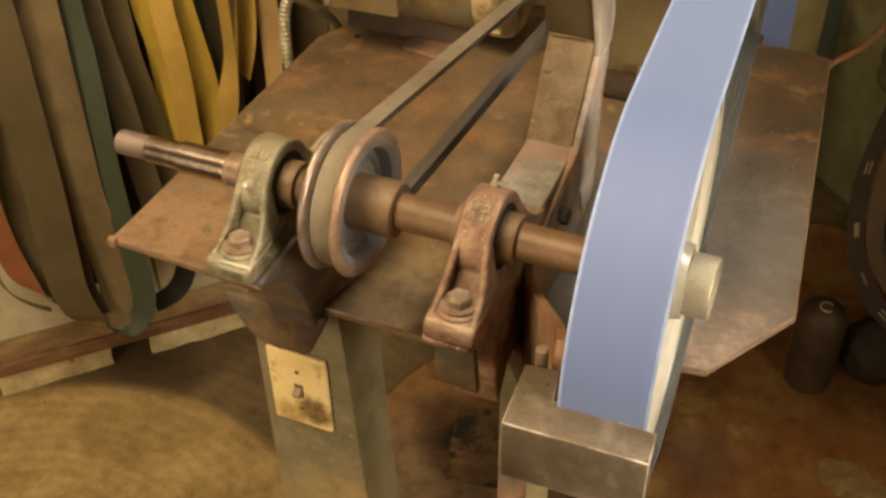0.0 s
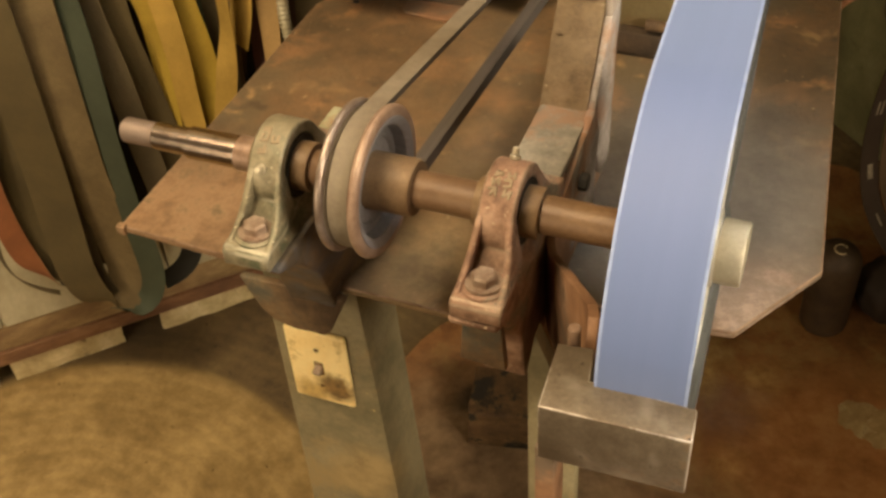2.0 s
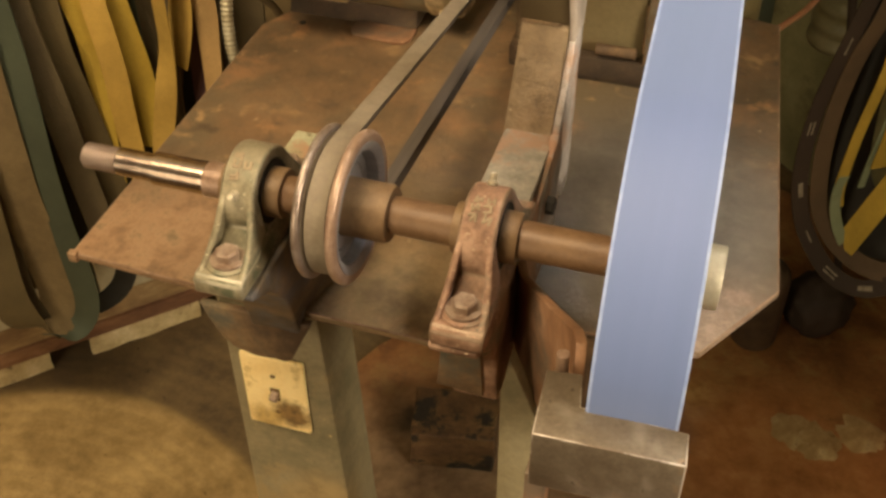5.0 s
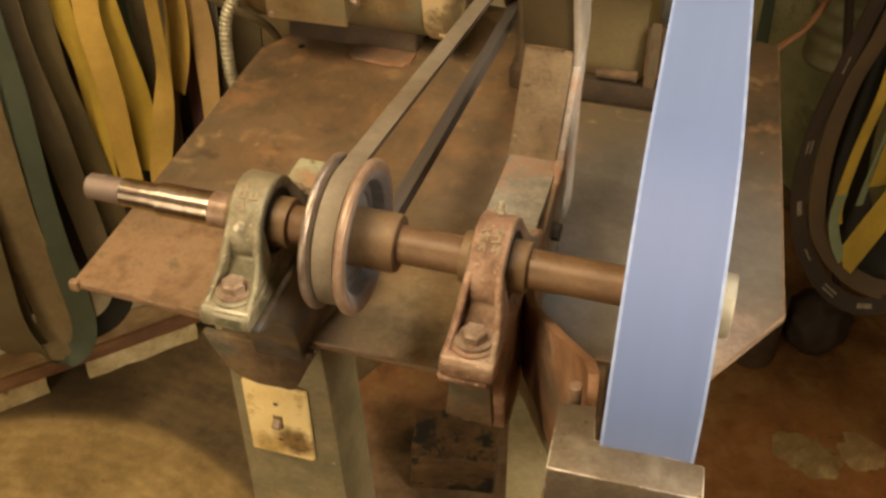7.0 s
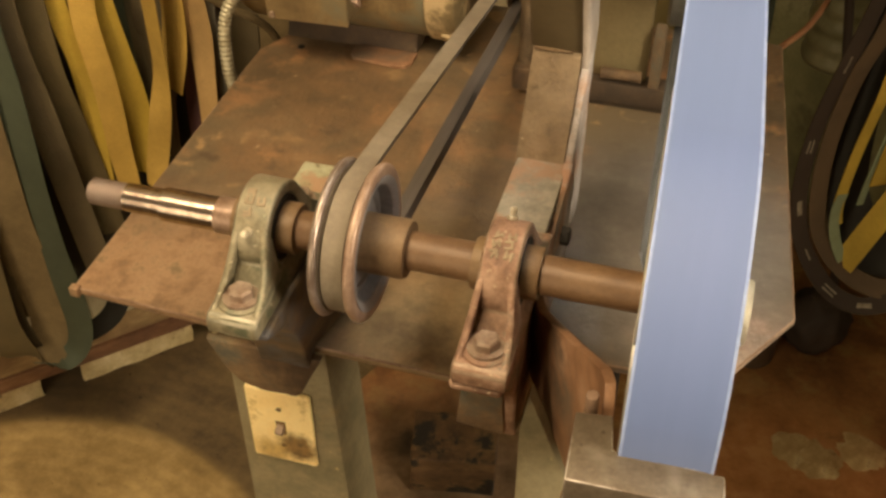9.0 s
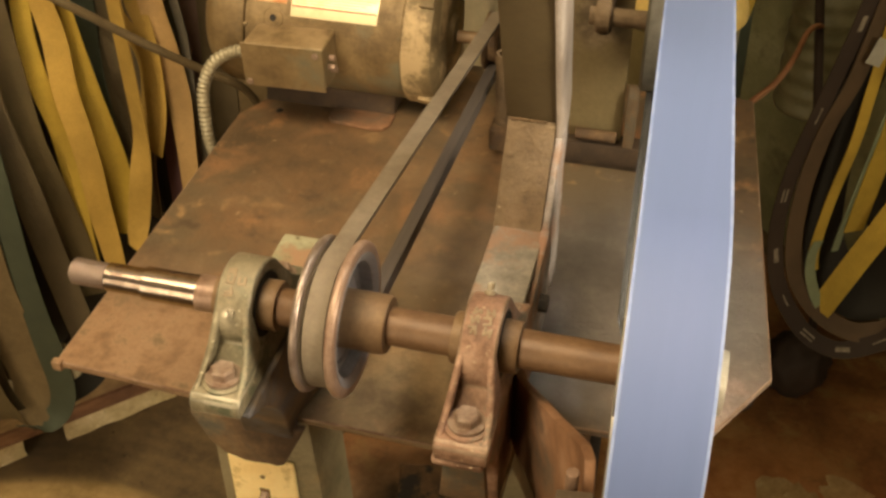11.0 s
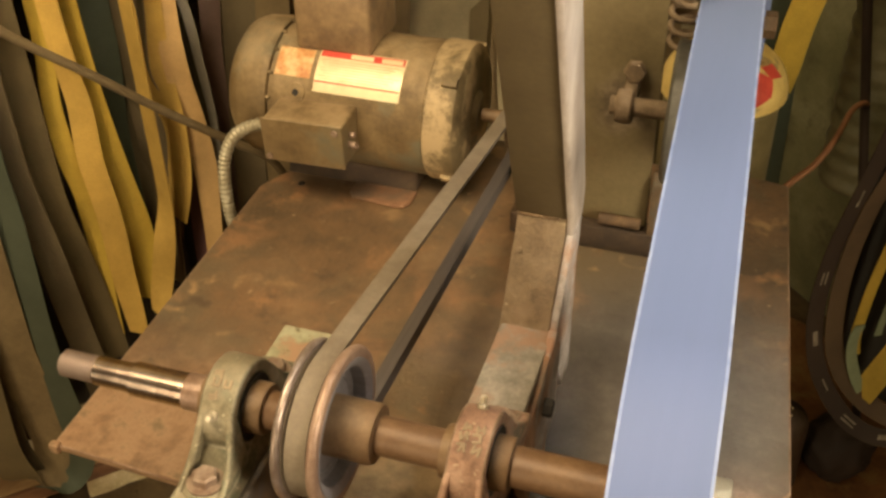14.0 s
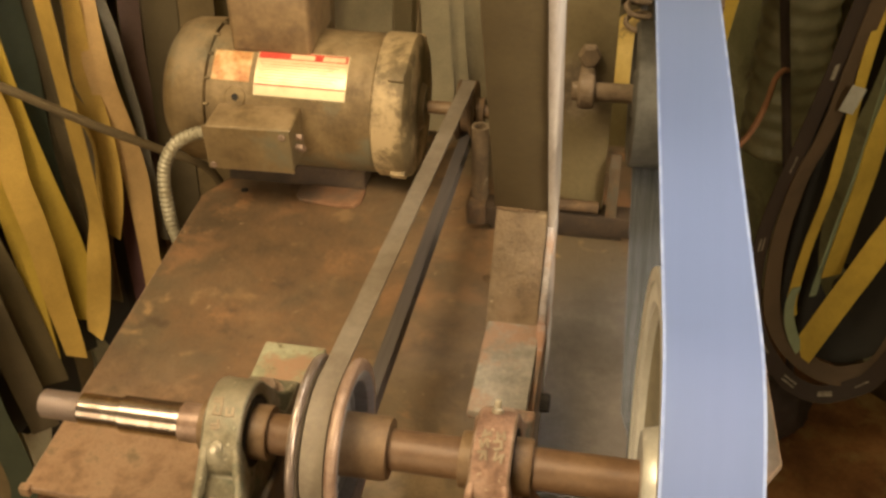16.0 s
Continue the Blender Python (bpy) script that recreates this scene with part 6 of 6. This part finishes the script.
m = Matrix.Translation((0.548, 0.912, 0.775)) @ Matrix.Rotation(radians(14), 4, "Y")
solid("paper_tag", block(-0.010, 0.010, -0.0006, 0.0006, -0.021, 0.021, 0.0003, 1, m), PLASTER_PALE, "pale paper tag stuck on the hanging belts", "tag")

# ---- smaller things round the stand ----


def hose():
    pts = smooth_path([(0.34, 0.77, 0.62), (0.362, 0.785, 0.70), (0.386, 0.815, 0.728), (0.420, 0.89, 0.722), (0.446, 0.98, 0.715), (0.463, 1.06, 0.712), (0.478, 1.105, 0.704), (0.490, 1.135, 0.690)], 8)
    return solid("rubber_hose", tube(pts, 0.0044, 10), HOSE_RUBBER, "faded orange rubber hose bending over behind the table", "hose", sharp=80)


hose()


def pipe():
    return solid("upright_pipe", tube([Vector((0.612 - 0.182 * z, 1.10 + 0.05 * z, z)) for z in (0.0, 0.5, 1.0, 1.6)], 0.0075, 14), B_BROWN, "thin brown pipe leaning in the corner", "pipe", sharp=80)


pipe()


DUCT_GREY = surface("dusty_translucent_duct", [(0.3, (0.163, 0.150, 0.075)), (0.7, (0.260, 0.234, 0.130))], 8, 160, 0.25, (0.3, 0.5), 0.0, 0.05)


def corrugated():
    """Pale ribbed hose length hanging by the wall."""
    pts = [Vector((0.516, 1.30, 0.45 + 0.008 * i)) for i in range(110)]
    return solid("ribbed_duct", tube(pts, 0.060, 24, 0.005, 0.036), DUCT_GREY, "grey ribbed dust duct standing against the wall", "duct", sharp=80)


corrugated()


def gas_bottle():
    t = thing("gas_bottle", (0.466, 0.966, 0.0045), "grimy brown gas bottle with chalk mark on its shoulder", "gas bottle")
    prof = [(0.036, 0.0), (0.040, 0.006), (0.0415, 0.02), (0.0415, 0.150)] + [(0.0415 * math.cos(radians(a)), 0.150 + 0.042 * math.sin(radians(a))) for a in range(12, 80, 11)] + [(0.010, 0.193)]
    part("body", lathe(prof, (0.466, 0.966, 0.0045), "z", 40), B_DARK_METAL, t)
    a = [Vector((0.468 + 0.011 * math.cos(radians(k)), 0.955 + 0.009 * math.sin(radians(k)), 0.0)) for k in range(40, 330, 20)]
    for p in a:
        d = math.hypot(p.x - 0.466, p.y - 0.966)
        p.z = 0.0045 + 0.150 + 0.042 * math.sqrt(max(0.0, 1 - (d / 0.0415) ** 2)) + 0.001
    part("chalk_mark", tube(a, 0.0014, 6), PLASTER, t, "white chalk ring")


B_DARK_METAL = surface("grimy_dark_bottle", [(0.3, (0.050, 0.031, 0.017)), (0.7, (0.095, 0.060, 0.033))], 14, 160, 0.3, (0.45, 0.65), 0.2, 0.1)
gas_bottle()


def yellow_can():
    """Olive can with a domed yellow cap that carries red labels, held behind the table."""
    x, y, z0, r, h = 0.2826, 0.92, 0.803, 0.086, 0.073
    t = thing("capped_can", (x, y, 0.60), "olive can with a domed yellow red-labelled cap behind the table", "canister")
    part("can_body", lathe([(0.001, 0.60), (0.072, 0.60), (0.078, 0.606), (0.078, z0 - 0.012), (0.081, z0 - 0.008), (0.081, z0 - 0.001), (0.070, z0 + 0.001)], (x, y, 0), "z", 56), B_CAN, t, "dull olive painted body")
    part("bracket", block(x - 0.012, x + 0.012, 0.735, y - 0.077, 0.752, 0.757, 0.001), RUST_DARK, t, "rusty steel bracket")
    prof = [(r - 0.004, z0 - 0.002), (r, z0)] + [(r * math.cos(radians(p)), z0 + h * math.sin(radians(p))) for p in range(8, 89, 8)]
    part("cap", lathe(prof, (x, y, 0.0), "z", 56), B_CAP, t, "domed yellow cap with a grimy rim")
    for ring in ([(262, 12), (300, 10), (322, 18), (330, 34), (312, 48), (262, 48)], [(322, 49), (344, 46), (346, 29), (328, 35)]):
        # a flat cut label laid on the dome
        bm = bmesh.new()
        n = len(ring)
        rows = []
        mid = (sum(p[0] for p in ring) / n, sum(p[1] for p in ring) / n)
        for k in range(7):
            row = []
            for i in range(n * 6):
                p, q = ring[i // 6], ring[(i // 6 + 1) % n]
                u = (i % 6) / 6
                f = (k + 0.02) / 6.02
                a = radians(mid[0] + f * (p[0] + (q[0] - p[0]) * u - mid[0]))
                s = radians(mid[1] + f * (p[1] + (q[1] - p[1]) * u - mid[1]))
                row.append(bm.verts.new((x + (r + 0.0012) * math.cos(s) * math.cos(a), y + (r + 0.0012) * math.cos(s) * math.sin(a), z0 + (h + 0.0012) * math.sin(s))))
            rows.append(row)
        for p, q in zip(rows, rows[1:]):
            for i in range(len(p)):
                j = (i + 1) % len(p)
                bm.faces.new((p[i], q[i], q[j], p[j]))
        bm.faces.new(rows[0])
        bmesh.ops.recalc_face_normals(bm, faces=bm.faces[:])
        part("label", bm, LABEL_RED, t, "red label")


B_CAN = surface("dull_olive_can_paint", [(0.3, (0.16, 0.125, 0.05)), (0.7, (0.25, 0.20, 0.09))], 9, 150, 0.3, (0.45, 0.65), 0.1, 0.08)
B_CAP = surface("yellow_cap_plastic", [(0.3, (0.60, 0.42, 0.12)), (0.7, (0.78, 0.58, 0.20))], 14, 160, 0.15, (0.3, 0.5), 0.0, 0.03, stain=(0.30, 0.21, 0.08), stain_scale=22, stain_at=(0.58, 0.68))
yellow_can()


def red_pail():
    x, y = 0.83, 0.80
    t = thing("red_pail", (x, y, 0.0045), "red plastic pail standing on the floor", "pail")
    part("bucket", lathe([(0.0, 0.004), (0.080, 0.0), (0.083, 0.003), (0.098, 0.15), (0.103, 0.152), (0.103, 0.158), (0.095, 0.158), (0.080, 0.006), (0.0, 0.008)][1:-1], (x, y, 0.0045), "z", 48, True), LABEL_RED, t)
    part("base", lathe([(0.001, 0.001), (0.081, 0.001), (0.081, 0.006), (0.001, 0.006)], (x, y, 0.0045), "z", 48, True), LABEL_RED, t)


red_pail()


def lump(name, x, y, sx, sy, h, mat, label, cat, seed, group=""):
    bm = bmesh.new()
    bmesh.ops.create_icosphere(bm, subdivisions=3, radius=1)
    for v in bm.verts:
        k = 1 + 0.45 * noise.noise(v.co * 1.9 + Vector((seed, 0, 0))) + 0.28 * noise.noise(v.co * 4.5 + Vector((0, seed, 0)))
        v.co = Vector((v.co.x * sx * k, v.co.y * sy * k, max(-0.25, min(0.8, v.co.z)) * h * k))
    lo = min(v.co.z for v in bm.verts)
    bmesh.ops.translate(bm, verts=bm.verts, vec=(x, y, -lo + 0.003))
    return solid(name, bm, mat, label, cat, group, sharp=60)


lump("metal_chip", 0.123, 0.461, 0.008, 0.005, 0.004, RUST_DARK, "small rusty metal chip lying on the table", "debris", 3).location.z += TOP - 0.004
lump("plaster_flake", 0.553, 0.760, 0.034, 0.036, 0.004, FLAKE, "flat tan plaster flake on the floor", "rubble", 1, "flakes on the floor")
lump("plaster_flake", 0.596, 0.748, 0.036, 0.040, 0.004, FLAKE, "flat tan plaster flake on the floor", "rubble", 5, "flakes on the floor")
lump("plaster_flake", 0.667, 0.785, 0.042, 0.036, 0.004, FLAKE, "flat tan plaster flake on the floor", "rubble", 9, "flakes on the floor")


def wood_block():
    """A short baulk lying under the table, black with grease on one end."""
    t = thing("timber_block", (0.012, 0.565, 0.0045), "rust-brown timber block with black grease under the table", "timber block")
    m = Matrix.Translation((0.010, 0.570, 0.0045)) @ Matrix.Rotation(radians(11), 4, "Z")
    bm = block(-0.069, 0.069, -0.052, 0.052, 0.0, 0.082, 0.004, 3)
    bmesh.ops.subdivide_edges(bm, edges=[e for e in bm.edges if e.calc_length() > 0.05], cuts=5, use_grid_fill=True)
    for v in bm.verts:
        v.co += Vector((noise.noise(v.co * 30), noise.noise(v.co * 30 + Vector((5, 0, 0))), noise.noise(v.co * 26 + Vector((0, 9, 0))) * (v.co.z > 0.01))) * 0.003
    bmesh.ops.transform(bm, matrix=m, verts=bm.verts)
    part("baulk", bm, TIMBER, t, sharp=50)


TIMBER = surface("greasy_timber", [(0.3, (0.085, 0.045, 0.02)), (0.5, (0.15, 0.082, 0.034)), (0.75, (0.22, 0.13, 0.055))], 16, 170, 0.4, (0.6, 0.85), 0.0, 0.3,
                 stain=(0.022, 0.017, 0.012), stain_scale=13, stain_at=(0.52, 0.60), stretch=(1, 1, 2))
wood_block()


def sack():
    """Rounded dark form, added to fill the dark area behind the gas bottle."""
    bm = bmesh.new()
    bmesh.ops.create_icosphere(bm, subdivisions=4, radius=1)
    for v in bm.verts:
        k = 1 + 0.16 * noise.noise(v.co * 2.1) + 0.07 * noise.noise(v.co * 6 + Vector((0, 3, 0)))
        v.co = Vector((0.57 + v.co.x * 0.060 * k, 1.03 + v.co.y * 0.055 * k, 0.0045 + max(0.0, 0.055 + v.co.z * 0.065 * k)))
    return solid("sack", bm, B_BROWN, "rounded dark brown form of unclear kind by the wall", "sack", sharp=70)


sack()


def coil_spring():
    """Tension spring of the belt arm."""
    pts = [Vector((0.250 + 0.004 * i / 84 + 0.011 * math.cos(i * 0.52), 0.52 + 0.011 * math.sin(i * 0.52), 1.165 - 0.105 * i / 84)) for i in range(85)]
    return solid("coil_spring", tube(pts, 0.0028, 8), RUST_COLUMN, "rusty coiled tension spring beside the plate", "spring", sharp=80)


coil_spring()


def cord():
    pts = smooth_path([on_wall(0.20, 0.24, 1.16), on_wall(0.33, 0.235, 1.01), on_wall(0.42, 0.232, 0.925), on_wall(0.50, 0.232, 0.85), on_wall(0.57, 0.234, 0.79), on_wall(0.63, 0.235, 0.735), on_wall(0.66, 0.23, 0.64)], 8)
    return solid("power_cord", tube(pts, 0.0056, 10), CLOTH, "tan-brown power cord slung in front of the belts", "cord", sharp=80)


cord()
